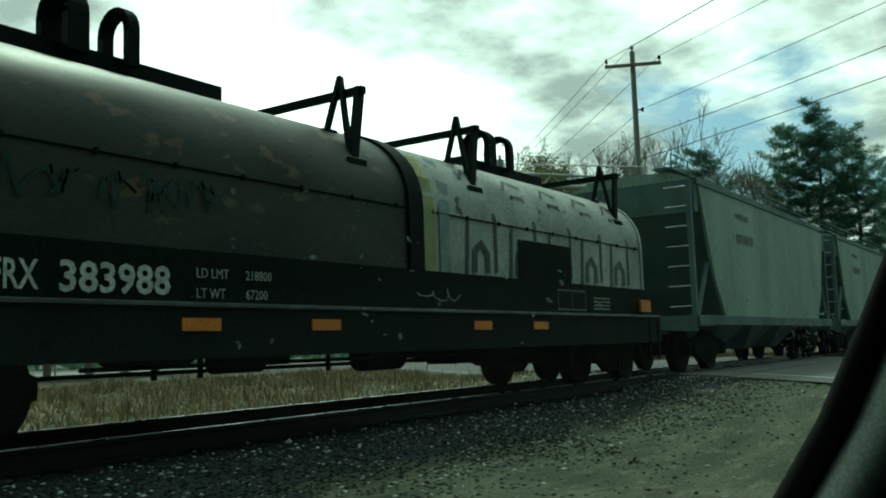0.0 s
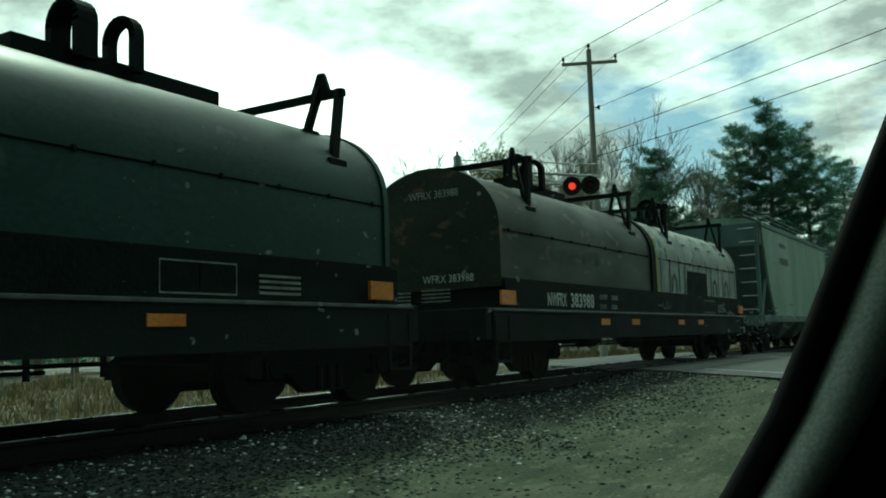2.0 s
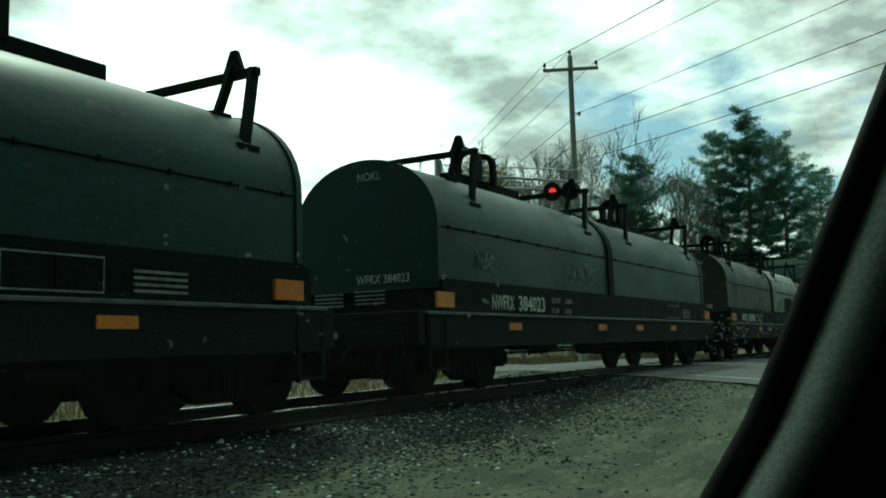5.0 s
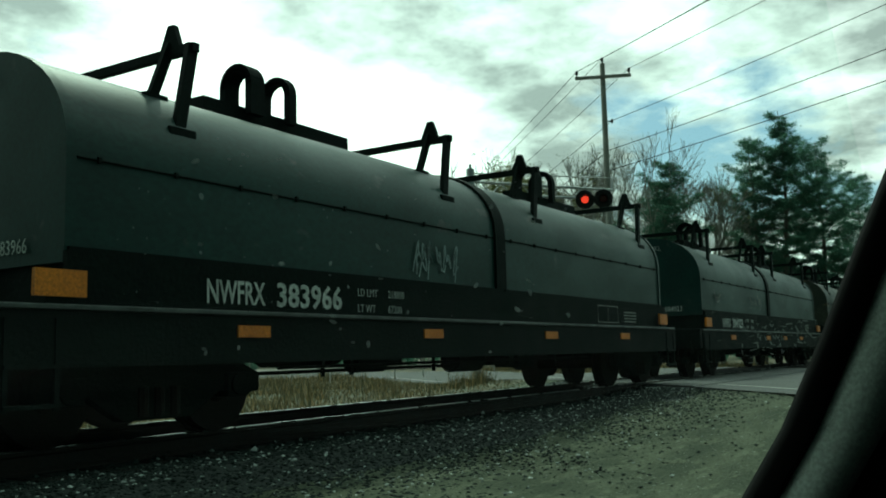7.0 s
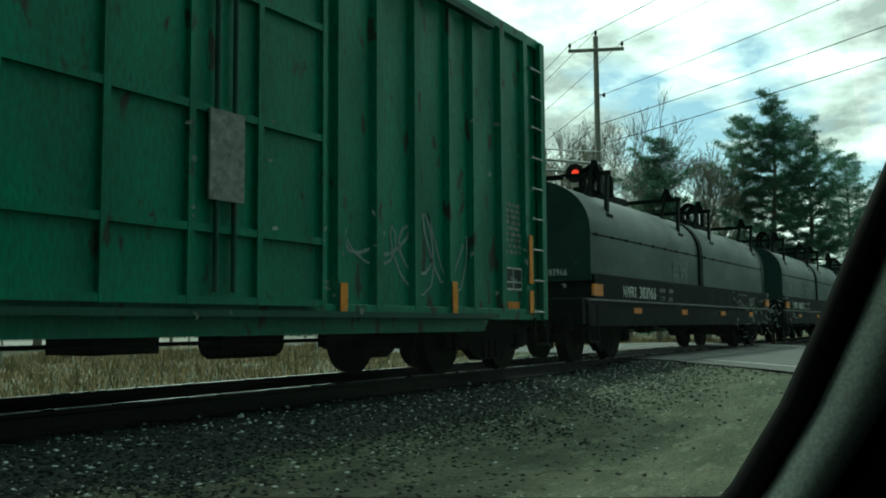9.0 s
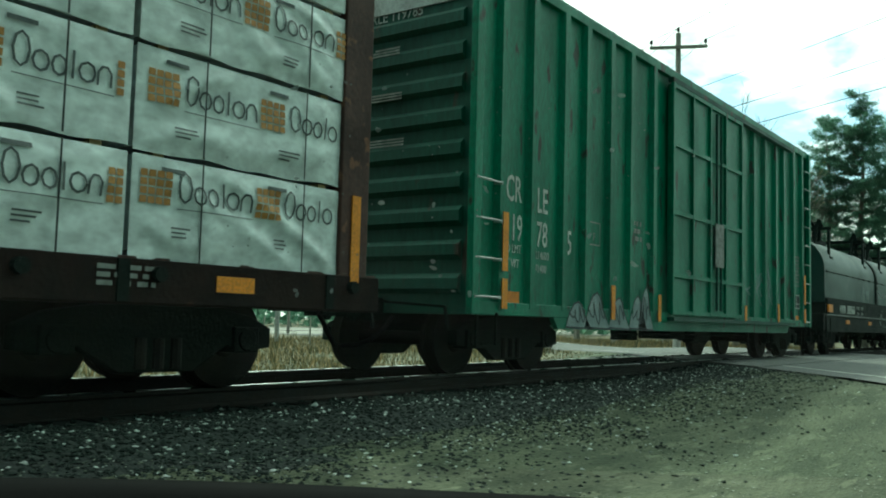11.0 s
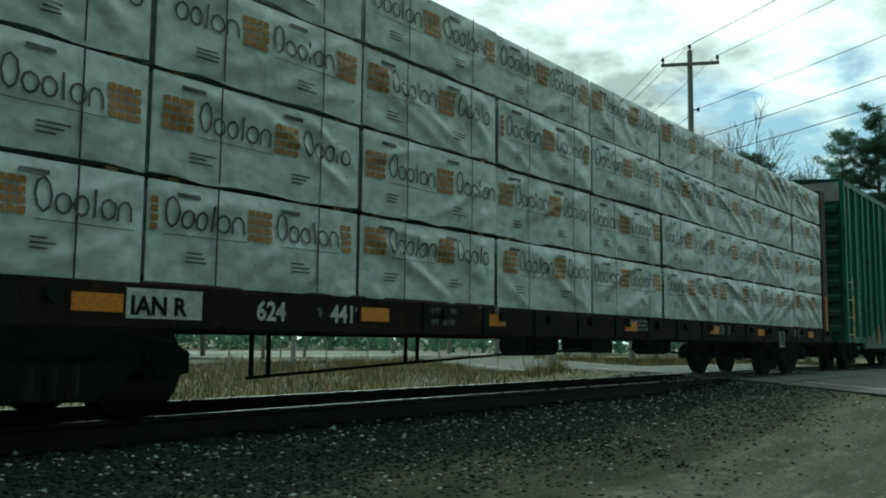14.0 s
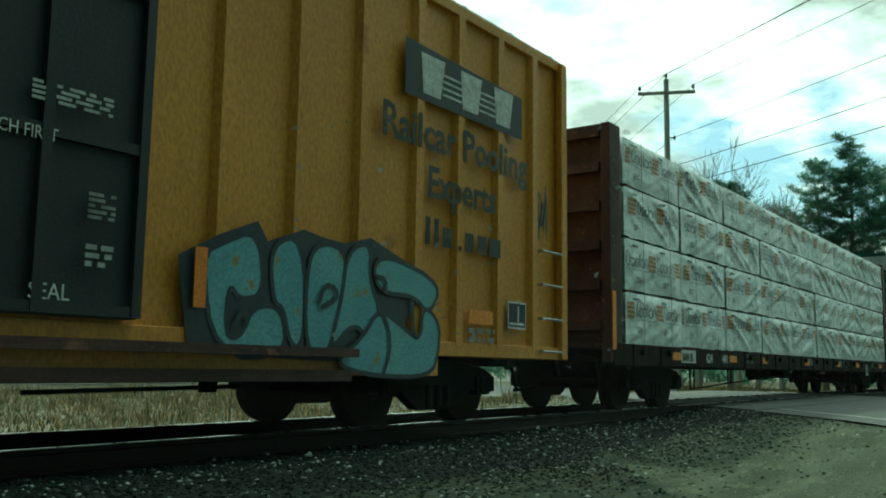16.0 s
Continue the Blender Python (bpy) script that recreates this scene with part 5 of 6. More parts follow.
    part("data_panel", Shape().box(6.95, 7.29, p - .01, p, .60, .92), M["lettering"], car, "small white-edged data plate")
    pl = Shape()
    strip(pl, [(7.16, .64), (7.16, .88)], .02, lambda a, c: (a, p - .017, c))
    for q in range(4):
        pl.box(7.00, 7.10, p - .017, p - .015, .67 + q * .055, .69 + q * .055)
    part("plate_lines", pl, M["lettering_mid"], car)
    part("data_plate", Shape().box(6.98, 7.26, p - .014, p - .01, .63, .89), M["navy"], car)
    for k in (-1, 1):
        add_truck(car, k * 8.8)
        add_coupler(car, k * 11.15, k)
    part("brake_gear", Shape().box(-.35, .3, -.9, -.4, .50, .72).tube((-2.3, -.7, .60), (-1.2, -.7, .60), .14, n=12).tube((1.7, -.7, .60), (2.7, -.7, .60), .14, n=12), M["black"], car)
    tr = Shape()
    for k in (-1, 1):
        pts = [(k * 6.9, -.95, .30), (k * 4.8, -.95, .40), (k * 2.5, -.95, .5), (k * .8, -.95, .55)]
        for a, b in zip(pts, pts[1:]):
            tr.tube(a, b, .016, n=6)
        for x, z in ((6.85, .30), (6.65, .31), (4.7, .40), (4.5, .41), (2.2, .5), (2.0, .5)):
            tr.bar((k * x, -.95, z), (k * x, -.95, .72), .04, .02)
    part("brake_rodding", tr, M["black"], car)
    return car


# --- covered hoppers ---
def hopper_car(u, label):
    car = thing("hopper_car", label, "railcar", group="covered hoppers of the train")
    TRAIN.append((car, u))
    for k in (-1, 1):
        y = k * W
        side = [(-4.4, 1.10), (4.4, 1.10), (5.0, 1.9), (5.75, 3.80), (-5.75, 3.80), (-5.0, 1.9)]
        part("side_sheet", Shape().along(side, y - .03, y + .03, axis=1), M["hopper"], car, "pale grey-green hopper side")
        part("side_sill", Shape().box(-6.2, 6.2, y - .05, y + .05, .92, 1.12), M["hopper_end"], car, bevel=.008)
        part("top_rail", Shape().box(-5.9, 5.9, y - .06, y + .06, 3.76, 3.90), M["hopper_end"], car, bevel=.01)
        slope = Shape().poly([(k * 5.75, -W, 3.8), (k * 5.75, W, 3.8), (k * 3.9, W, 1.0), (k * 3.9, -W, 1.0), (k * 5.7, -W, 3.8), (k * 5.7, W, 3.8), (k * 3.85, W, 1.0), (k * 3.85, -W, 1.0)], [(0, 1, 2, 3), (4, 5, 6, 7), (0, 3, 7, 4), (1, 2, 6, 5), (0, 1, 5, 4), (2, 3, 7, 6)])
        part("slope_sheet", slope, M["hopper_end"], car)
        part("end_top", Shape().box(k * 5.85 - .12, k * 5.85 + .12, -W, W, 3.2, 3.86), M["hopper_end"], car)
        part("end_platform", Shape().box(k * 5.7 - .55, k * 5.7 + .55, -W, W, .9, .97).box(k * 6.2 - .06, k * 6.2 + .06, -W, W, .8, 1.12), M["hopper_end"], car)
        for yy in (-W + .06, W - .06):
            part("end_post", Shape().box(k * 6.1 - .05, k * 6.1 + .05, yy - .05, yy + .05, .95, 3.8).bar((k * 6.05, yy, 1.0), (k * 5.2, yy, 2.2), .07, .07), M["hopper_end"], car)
        for z in np.arange(1.3, 3.8, .4):
            part("ladder_rung", Shape().tube((k * 6.14, -W + .1, z), (k * 6.14, -W + .55, z), .014, n=6), M["alu"], car)
        add_truck(car, k * 4.75)
        add_coupler(car, k * 6.2, k)
    part("roof", Shape().along([(-W, 3.85), (-.9, 4.05), (0, 4.1), (.9, 4.05), (W, 3.85)], -5.9, 5.9), M["hopper"], car, smooth=.7)
    rw = Shape()
    for k in (-1, 1):
        rw.box(-6.0, 6.0, k * .75 - .2, k * .75 + .2, 4.12, 4.16)
    for i in range(13):
        x = -6 + i
        rw.tube((x, -.95, 4.08), (x, -.95, 4.42), .014, n=6)
    rw.tube((-6, -.95, 4.42), (6, -.95, 4.42), .014, n=6).tube((-6, -.95, 4.28), (6, -.95, 4.28), .012, n=6)
    part("running_board", rw, M["hopper_end"], car)
    for i in range(4):
        part("hatch", Shape().tube((-4.2 + i * 2.8, 0, 4.08), (-4.2 + i * 2.8, 0, 4.2), .45, .42, n=20), M["hopper"], car)
    for i in range(3):
        x = -2.6 + i * 2.6
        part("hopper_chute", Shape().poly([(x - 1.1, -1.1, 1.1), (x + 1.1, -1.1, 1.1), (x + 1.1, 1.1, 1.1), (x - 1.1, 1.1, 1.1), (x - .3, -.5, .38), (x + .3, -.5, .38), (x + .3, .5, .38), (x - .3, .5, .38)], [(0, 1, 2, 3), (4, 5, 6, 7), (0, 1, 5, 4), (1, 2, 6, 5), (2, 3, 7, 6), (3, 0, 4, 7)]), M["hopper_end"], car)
    stencil_block(car, -3.3, 2.75, 1, 1.3, .22, -W - .034, "lettering_dim", 31)
    stencil_block(car, -3.3, 3.3, 1, 1.0, .14, -W - .034, "lettering_dim", 32)
    return car


hopper_car(23.75, "pale grey-green covered hopper with a slanted end")
hopper_car(37.45, "pale tan covered hopper further along the train")
hopper_car(51.15, "pale covered hopper far along the train")
green_boxcar(-40.83)
lumber_car(-61.07)
yellow_boxcar(-83.08)


# ---- beside and beyond the track ----
def heading(az, r):
    return (r * math.cos(radians(az)), r * math.sin(radians(az)))


def leaf_cloud(centers, radius, n, size, rng, flat=1.0):
    """Many small loose leaf triangles around the given points."""
    c = np.array(centers)[rng.integers(0, len(centers), n)]
    p = c + rng.normal(0, 1, (n, 3)) * np.array([radius, radius, radius * flat]) * .55
    a = rng.normal(0, 1, (n, 3))
    b = rng.normal(0, 1, (n, 3))
    a /= np.linalg.norm(a, axis=1)[:, None]
    b /= np.linalg.norm(b, axis=1)[:, None]
    s = (size * (.5 + rng.random(n)))[:, None]
    return np.stack([p - a * s * .5, p + a * s * .5, p + b * s], 1).reshape(-1, 3)


def leaves_part(name, v, material, tree):
    me = bpy.data.meshes.new(name)
    me.from_pydata(v.tolist(), [], np.arange(len(v)).reshape(-1, 3).tolist())
    me.materials.append(material)
    ob = new(name, me)
    ob.parent = tree
    return ob


def needle_cloud(centers, radius, n, size, rng, flat):
    """Long thin needle tufts, lying in flat plumes around the given points."""
    c = np.array(centers)[rng.integers(0, len(centers), n)]
    p = c + rng.normal(0, 1, (n, 3)) * np.array([radius, radius, radius * flat]) * .55
    d = rng.normal(0, 1, (n, 3)) * np.array([1, 1, .55]) + np.array([0, 0, .35])
    d /= np.linalg.norm(d, axis=1)[:, None]
    w = np.cross(d, rng.normal(0, 1, (n, 3)))
    w /= np.linalg.norm(w, axis=1)[:, None]
    s = (size * (.5 + rng.random(n)))[:, None]
    return np.stack([p - w * s * .075, p + w * s * .075, p + d * s], 1).reshape(-1, 3)


def pine(x, y, height, spread, seed, label, n_leaf=16000, bare=.25, lean=0.0, sparse=.16):
    """A white pine: whorls of near-level limbs with upturned tips, each bearing flat plumes of needles."""
    rng = np.random.default_rng(seed)
    t = thing("pine_tree", label, "tree", at=pose(x, y, ground_z(x, y) - .1))
    bend = lambda z: Vector((lean * (z / height) ** 2, .12 * math.sin(z * .5 + seed), z))
    tr = Shape()
    for i in range(8):
        a, b = height * .99 * i / 8, height * .99 * (i + 1) / 8
        tr.tube(bend(a), bend(b), height * .016 * (1 - i / 8.6), height * .016 * (1 - (i + 1) / 8.6), n=9)
    part("trunk", tr, M["bark"], t, smooth=1)
    limbs, tips = Shape(), []
    z = height * bare
    while z < height * .985:
        g = (z / height - bare) / (1 - bare)
        prof = (.60 + .40 * min(1, g * 4)) * (1 - g) ** .62 + .05
        turn = rng.random() * 6.283
        for k in range(5 if g < .8 else 3):
            if rng.random() < sparse:
                continue
            ln = spread * prof * (.30 + .80 * rng.random()) * (1.35 if rng.random() < .12 else 1)
            a = turn + k * 1.257 + rng.normal(0, .3)
            rise = .02 + .55 * g * g + rng.normal(0, .10)
            out = Vector((math.cos(a), math.sin(a), 0))
            side = Vector((-out.y, out.x, 0))
            p0 = bend(z + rng.normal(0, .12))
            pts = [p0 + out * ln * q + Vector((0, 0, ln * (rise * q + .22 * q ** 3))) for q in (0, .35, .7, 1)]
            for q in range(3):
                limbs.tube(pts[q], pts[q + 1], .055 * (1.25 - g) * (1 - q * .3), .055 * (1.25 - g) * (.7 - q * .3) + .004, n=4)
            for q in np.linspace(.28, 1.0, max(4, int(ln * 3.2))):
                i = min(2, int(q * 3))
                w = pts[i].lerp(pts[i + 1], q * 3 - i if q < 1 else 1)
                for sgn in (-1, 1):
                    off = sgn * rng.random() * (.34 * ln * (1.15 - q) + .12)
                    e = w + side * off + out * abs(off) * .5 + Vector((0, 0, .10 * abs(off) + rng.normal(0, .05)))
                    tips.append(tuple(e))
        z += (.42 + .30 * rng.random()) * (height / 16) ** .5
    part("limbs", limbs, M["bark"], t)
    leaves_part("crown", needle_cloud(tips, .30, n_leaf, .25, rng, .40), M["needles"], t)
    return t


def bare_tree(x, y, height, seed, label, leaves=0, spread=.45, material=None):
    rng = np.random.default_rng(seed)
    t = thing("deciduous_tree", label, "tree", at=pose(x, y, ground_z(x, y) - .1))
    s, tips = Shape(), []

    def grow(p, d, ln, r, depth):
        e = p + d * ln
        s.tube(p, e, max(r, .015), max(r * .62, .011), n=5 if depth > 2 else 3)
        if depth == 0:
            tips.append(tuple(e))
            return
        for k in range(3 if depth > 1 else 4):
            nd = (d + Vector(rng.normal(0, 1, 3)) * spread + Vector((0, 0, .22))).normalized()
            grow(p.lerp(e, .55 + .45 * rng.random()), nd, ln * (.55 + .3 * rng.random()), r * .58, depth - 1)

    grow(Vector((0, 0, 0)), Vector((rng.normal(0, .05), rng.normal(0, .05), 1)), height * .34, height * .016, 6)
    part("trunk_and_boughs", s, M["twig"], t)
    if leaves:
        leaves_part("crown", leaf_cloud(tips, .4, leaves, .12, rng), material or M["leaves"], t)
    return t


def build_trees():
    for i, (az, r, el, sp, n, bare, lean, gap) in enumerate(((11.2, 66, 14.2, 4.3, 72000, .14, .3, .16), (12.9, 68, 12.6, 3.2, 26000, .30, -.5, .42), (9.3, 69, 12.2, 4.4, 64000, .12, .8, .10), (7.2, 74, 9.6, 4.6, 50000, .10, .5, .14), (4.6, 80, 8.2, 4.6, 38000, .10, 0, .2))):
        x, y = heading(az, r)
        pine(x, y, r * math.tan(radians(el)) + 1.1, sp, 11 + i, "tall dark green pine with gaps between its limbs", n, bare, lean, gap)
    x, y = heading(18.2, 62)
    pine(x, y, 62 * math.tan(radians(11.4)) + 1.0, 3.7, 17, "smaller dark rounded pine behind the crossing", 40000, .36, .2, .05)
    for az, r, el, seed, sp in ((57.6, 54, 13.6, 21, 2.4), (55.4, 52, 15.0, 22, 3.0), (53.5, 54, 13.8, 23, 3.2), (59.8, 58, 11.5, 24, 2.8), (51.6, 60, 9.0, 25, 2.6)):
        x, y = heading(az, r)
        pine(x, y, r * math.tan(radians(el)) + 1.0, sp, seed, "tall dark pine at the edge of the field", 30000, .28, .2, .18)
    x, y = heading(25.2, 62)
    bare_tree(x, y, 62 * math.tan(radians(13.3)) + .3, 31, "slender tree coming into pale leaf", 22000, .42)
    for i, (az, r, el) in enumerate(((19.9, 64, 13.0), (22.2, 66, 11.8), (27.5, 70, 11.5), (31.0, 70, 11.5), (33.5, 75, 9.5), (16.6, 66, 9.8), (15.2, 70, 9.6), (13.3, 72, 9.0), (23.8, 72, 11.0), (29.2, 78, 10.0), (48.0, 55, 6.5), (45.5, 60, 5.5), (36.5, 80, 8.0), (40.0, 82, 7.0), (17.6, 74, 10.4), (21.0, 76, 10.5))):
        x, y = heading(az, r)
        bare_tree(x, y, r * math.tan(radians(el)) * 1.18 + .3, 50 + i, "bare grey tree with fine spring twigs", 700 if i % 3 else 0, .38)
    # a low dark wood that closes the view
    rng = np.random.default_rng(77)
    n = 26000
    az = rng.uniform(-25, 66, n)
    r = rng.uniform(88, 120, n)
    h = (3.5 + 2.5 * np.array([noise.noise((a * .35, 0, 2)) for a in az])) * rng.random(n) ** .7
    p = np.stack([r * np.cos(np.radians(az)), r * np.sin(np.radians(az)), h - .3], 1)
    v = leaf_cloud(p, .4, n, .7, rng)
    wood = leaves_part("distant_wood", v, M["needles"], None)
    tagged(wood, "low dark wood on the skyline", "wood", kind="stuff")


POLE = heading(21.55, 40)
POLE_B, POLE_C = (POLE[0] - 27.1, POLE[1] - 36.0), heading(33.1, 85)


def utility_pole(x, y, height, turn, label):
    t = thing("utility_pole", label, "utility pole", group="poles of the line", at=pose(x, y, ground_z(x, y), 0, 0, turn))
    part("post", Shape().tube((0, 0, -.6), (0, 0, height), .17, .11, n=14), M["wood"], t, "weathered grey wooden post", smooth=1)
    part("crossarm", Shape().box(-1.22, 1.22, -.19, -.08, height - .72, height - .58), M["wood"], t, bevel=.01)
    for k in (-1, 1):
        part("brace", Shape().bar((k * .62, -.19, height - .70), (0, -.17, height - 1.15), .03, .008), M["alu"], t)
    for xx, zz in ((-1.14, height - .58), (1.14, height - .58), (0, height)):
        part("insulator", Shape().tube((xx, -.13 if xx else 0, zz), (xx, -.13 if xx else 0, zz + .12), .025, n=8).tube((xx, -.13 if xx else 0, zz + .10), (xx, -.13 if xx else 0, zz + .26), .07, .055, n=12), M["signal"], t, "dark insulator")
    part("spool_bracket", Shape().box(.10, .34, -.03, .03, height - 2.66, height - 2.62).tube((.32, 0, height - 2.74), (.32, 0, height - 2.56), .05, n=10), M["signal"], t)
    return t


def cable(a, b, sag, r=.012):
    s = Shape()
    n = 14
    pts = [Vector(a).lerp(Vector(b), i / n) - Vector((0, 0, sag * 4 * (i / n) * (1 - i / n))) for i in range(n + 1)]
    for p, q in zip(pts, pts[1:]):
        s.tube(p, q, r, n=4)
    tagged(part("power_cable", s, M["wire"]), "thin dark overhead cable between poles", "cable", group="overhead cables")


def build_poles():
    h = 40 * math.tan(radians(17.45)) + .65 + .4
    utility_pole(POLE[0], POLE[1], h, -66, "weathered wooden utility pole with one crossarm")
    gz = ground_z(*POLE)
    c, s = math.cos(radians(-66)), math.sin(radians(-66))
    at = lambda xx, yy, zz: (POLE[0] + c * xx - s * yy, POLE[1] + s * xx + c * yy, gz + zz)
    utility_pole(POLE_B[0], POLE_B[1], h, -60, "weathered wooden utility pole behind the car")
    utility_pole(POLE_C[0], POLE_C[1], h - .9, -60, "weathered wooden utility pole further along")

    def span(xx, yy, zz, sag, r=.012):
        """One cable from the pole behind to this one and on to the next."""
        a, dx, dy = at(xx, yy, zz), c * xx - s * yy, s * xx + c * yy
        cable(a, (POLE_B[0] + dx, POLE_B[1] + dy, a[2]), sag, r)
        cable(a, (POLE_C[0] + dx, POLE_C[1] + dy, a[2] - .9), sag, r)

    for xx, yy, zz in ((-1.14, -.13, h - .34), (0, 0, h + .24), (1.14, -.13, h - .34), (.33, 0, h - 2.62)):
        span(xx, yy, zz, .4)
    span(.13, 0, h - 3.95, .45, .014)
    span(.13, 0, h - 4.85, .45, .014)


def build_signal():
    """Cantilever with a pair of flashing lamps over the crossing road."""
    mx, my = heading(30.2, 28.5)
    ex, ey = heading(21.3, 29.5)
    g = ground_z(mx, my)
    t = thing("crossing_signal", "grey cantilever crossing signal with black lamp heads", "crossing signal", at=pose(mx, my, g))
    dx, dy = ex - mx, ey - my
    part("mast", Shape().tube((0, 0, 0), (0, 0, 6.75), .16, .13, n=14).tube((0, 0, 6.75), (0, 0, 6.9), .05, n=8), M["alu"], t, "aluminium mast", smooth=1)
    part("base", Shape().box(-.35, .35, -.35, .35, -.2, .12), M["ballast"], t)
    arm = Shape().tube((0, 0, 5.95), (dx, dy, 5.75), .05, n=8).tube((0, 0, 6.35), (dx, dy, 6.05), .045, n=8)
    for i in range(7):
        q, q2 = i / 7, (i + .5) / 7
        arm.tube((dx * q, dy * q, 5.95 - .2 * q), (dx * q2, dy * q2, 6.35 - .3 * q2), .02, n=6).tube((dx * q2, dy * q2, 6.35 - .3 * q2), (dx * (q + 1 / 7), dy * (q + 1 / 7), 5.95 - .2 * (q + 1 / 7)), .02, n=6)
    part("cantilever_arm", arm, M["alu"], t)
    part("walkway_rail", Shape().tube((0, 0, 6.62), (dx, dy, 6.45), .02, n=6).tube((dx, dy, 6.05), (dx, dy, 6.45), .02, n=6).tube((dx * .5, dy * .5, 6.1), (dx * .5, dy * .5, 6.53), .02, n=6), M["alu"], t)
    for az, lit in ((23.0, True), (21.85, False)):
        lx, ly = heading(az, 28.9)
        lx, ly, z = lx - mx, ly - my, 28.9 * math.tan(radians(9.42)) + EYE - g
        to = Vector((-math.cos(radians(az)), -math.sin(radians(az)), -.12)).normalized()
        c = Vector((lx, ly, z))
        head = part("lamp_head", Shape().tube(c, c - to * .22, .15, .12, n=18).tube(c + to * .0, c - to * .03, .30, n=28), M["signal"], t, "black lamp head with round backing")
        hood_s = Shape()
        side = to.cross(Vector((0, 0, 1))).normalized()
        upv = side.cross(to)
        for i in range(9):
            a0, a1 = math.pi * (i / 9 * 1.2 - .1), math.pi * ((i + 1) / 9 * 1.2 - .1)
            p = [c + (side * math.cos(a) + upv * math.sin(a)) * .16 for a in (a0, a1)]
            hood_s.poly([p[0], p[1], p[1] + to * .28, p[0] + to * .28], [(0, 1, 2, 3)])
        part("visor", hood_s, M["signal"], head)
        part("lens", Shape().tube(c + to * .012, c + to * .03, .115, .10, n=20), M["red"] if lit else M["red_off"], head, "lit red lens" if lit else "dark red lens")
        part("hanger", Shape().tube(c - to * .1, (lx, ly, 6.0), .03, n=8), M["signal"], t)


def build_lamp_post():
    x, y = heading(46.2, 42)
    t = thing("street_lamp", "slim grey lamp post with two floodlights", "lamp post", at=pose(x, y, ground_z(x, y), 0, 0, -44))
    part("post", Shape().tube((0, 0, 0), (0, 0, 8.9), .11, .09, n=12), M["alu"], t, smooth=1)
    part("arm", Shape().tube((0, 0, 8.75), (-.9, 0, 9.15), .035, n=8).tube((0, 0, 7.9), (-.35, 0, 8.05), .03, n=8), M["alu"], t)
    part("floodlight", Shape().box(-1.25, -.85, -.2, .2, 9.1, 9.75), M["signal"], t, bevel=.03)
    part("floodlight", Shape().box(-.65, -.2, -.2, .2, 7.95, 8.15), M["signal"], t, bevel=.03)


def build_beyond():
    s = Shape().poly([(-60, 42, -.40), (230, 42, -.40), (230, 62, -.3), (-60, 62, -.3)], [(0, 1, 2, 3)])
    tagged(part("lot", s, M["pale"]), "pale gravel lot beyond the dry field", "lot", kind="structure")
    # a low wire fence across the field
    t = thing("wire_fence", "low wire fence with thin posts across the field", "fence")
    for i in range(22):
        x = -6 + i * 2.6
        part("post", Shape().tube((x, 27, -.7), (x, 27, .65), .035, n=6), M["wood"], t)
    for z in (.1, .35, .6):
        part("wire", Shape().tube((-6, 27, z), (48.6, 27, z), .008, n=4), M["wire"], t)
    # fallen bough in the grass
    b = Shape()
    rng = random.Random(4)
    for i in range(9):
        x = 8 + rng.uniform(-1.5, 1.5)
        b.tube((x, 20 + rng.uniform(-1, 1), -.45), (x + rng.uniform(-1.6, 1.6), 20 + rng.uniform(-1, 1), rng.uniform(-.2, .55)), .05, .02, n=5)
    tagged(part("fallen_branch", b, M["twig"]), "grey dead branches lying in the grass", "branch")
    # litter on the ballast beyond the far rail
    tagged(part("litter", Shape().poly([(10.4, 8.6, -.24), (10.5, 8.56, -.22), (10.52, 8.7, -.23), (10.42, 8.68, -.12), (10.47, 8.62, -.08)], [(0, 1, 4), (1, 2, 4), (2, 3, 4), (3, 0, 4), (0, 1, 2, 3)]), M["lettering"]), "crumpled white scrap beside the far rail", "litter")
    house = thing("house", "pale low house at the edge of the field", "house", at=pose(24, 58, -.3, 0, 0, 20))
    part("wall", Shape().box(-6, 6, -4, 4, 0, 2.6), M["beige"], house)
    part("roof", Shape().along([(-4.5, 2.55), (0, 4.4), (4.5, 2.55)], -6.4, 6.4), M["roofing"], house)
    for x in (-4, 0, 4):
        part("window", Shape().box(x - .5, x + .5, -4.05, -3.95, 1.0, 2.0), M["navy"], house)


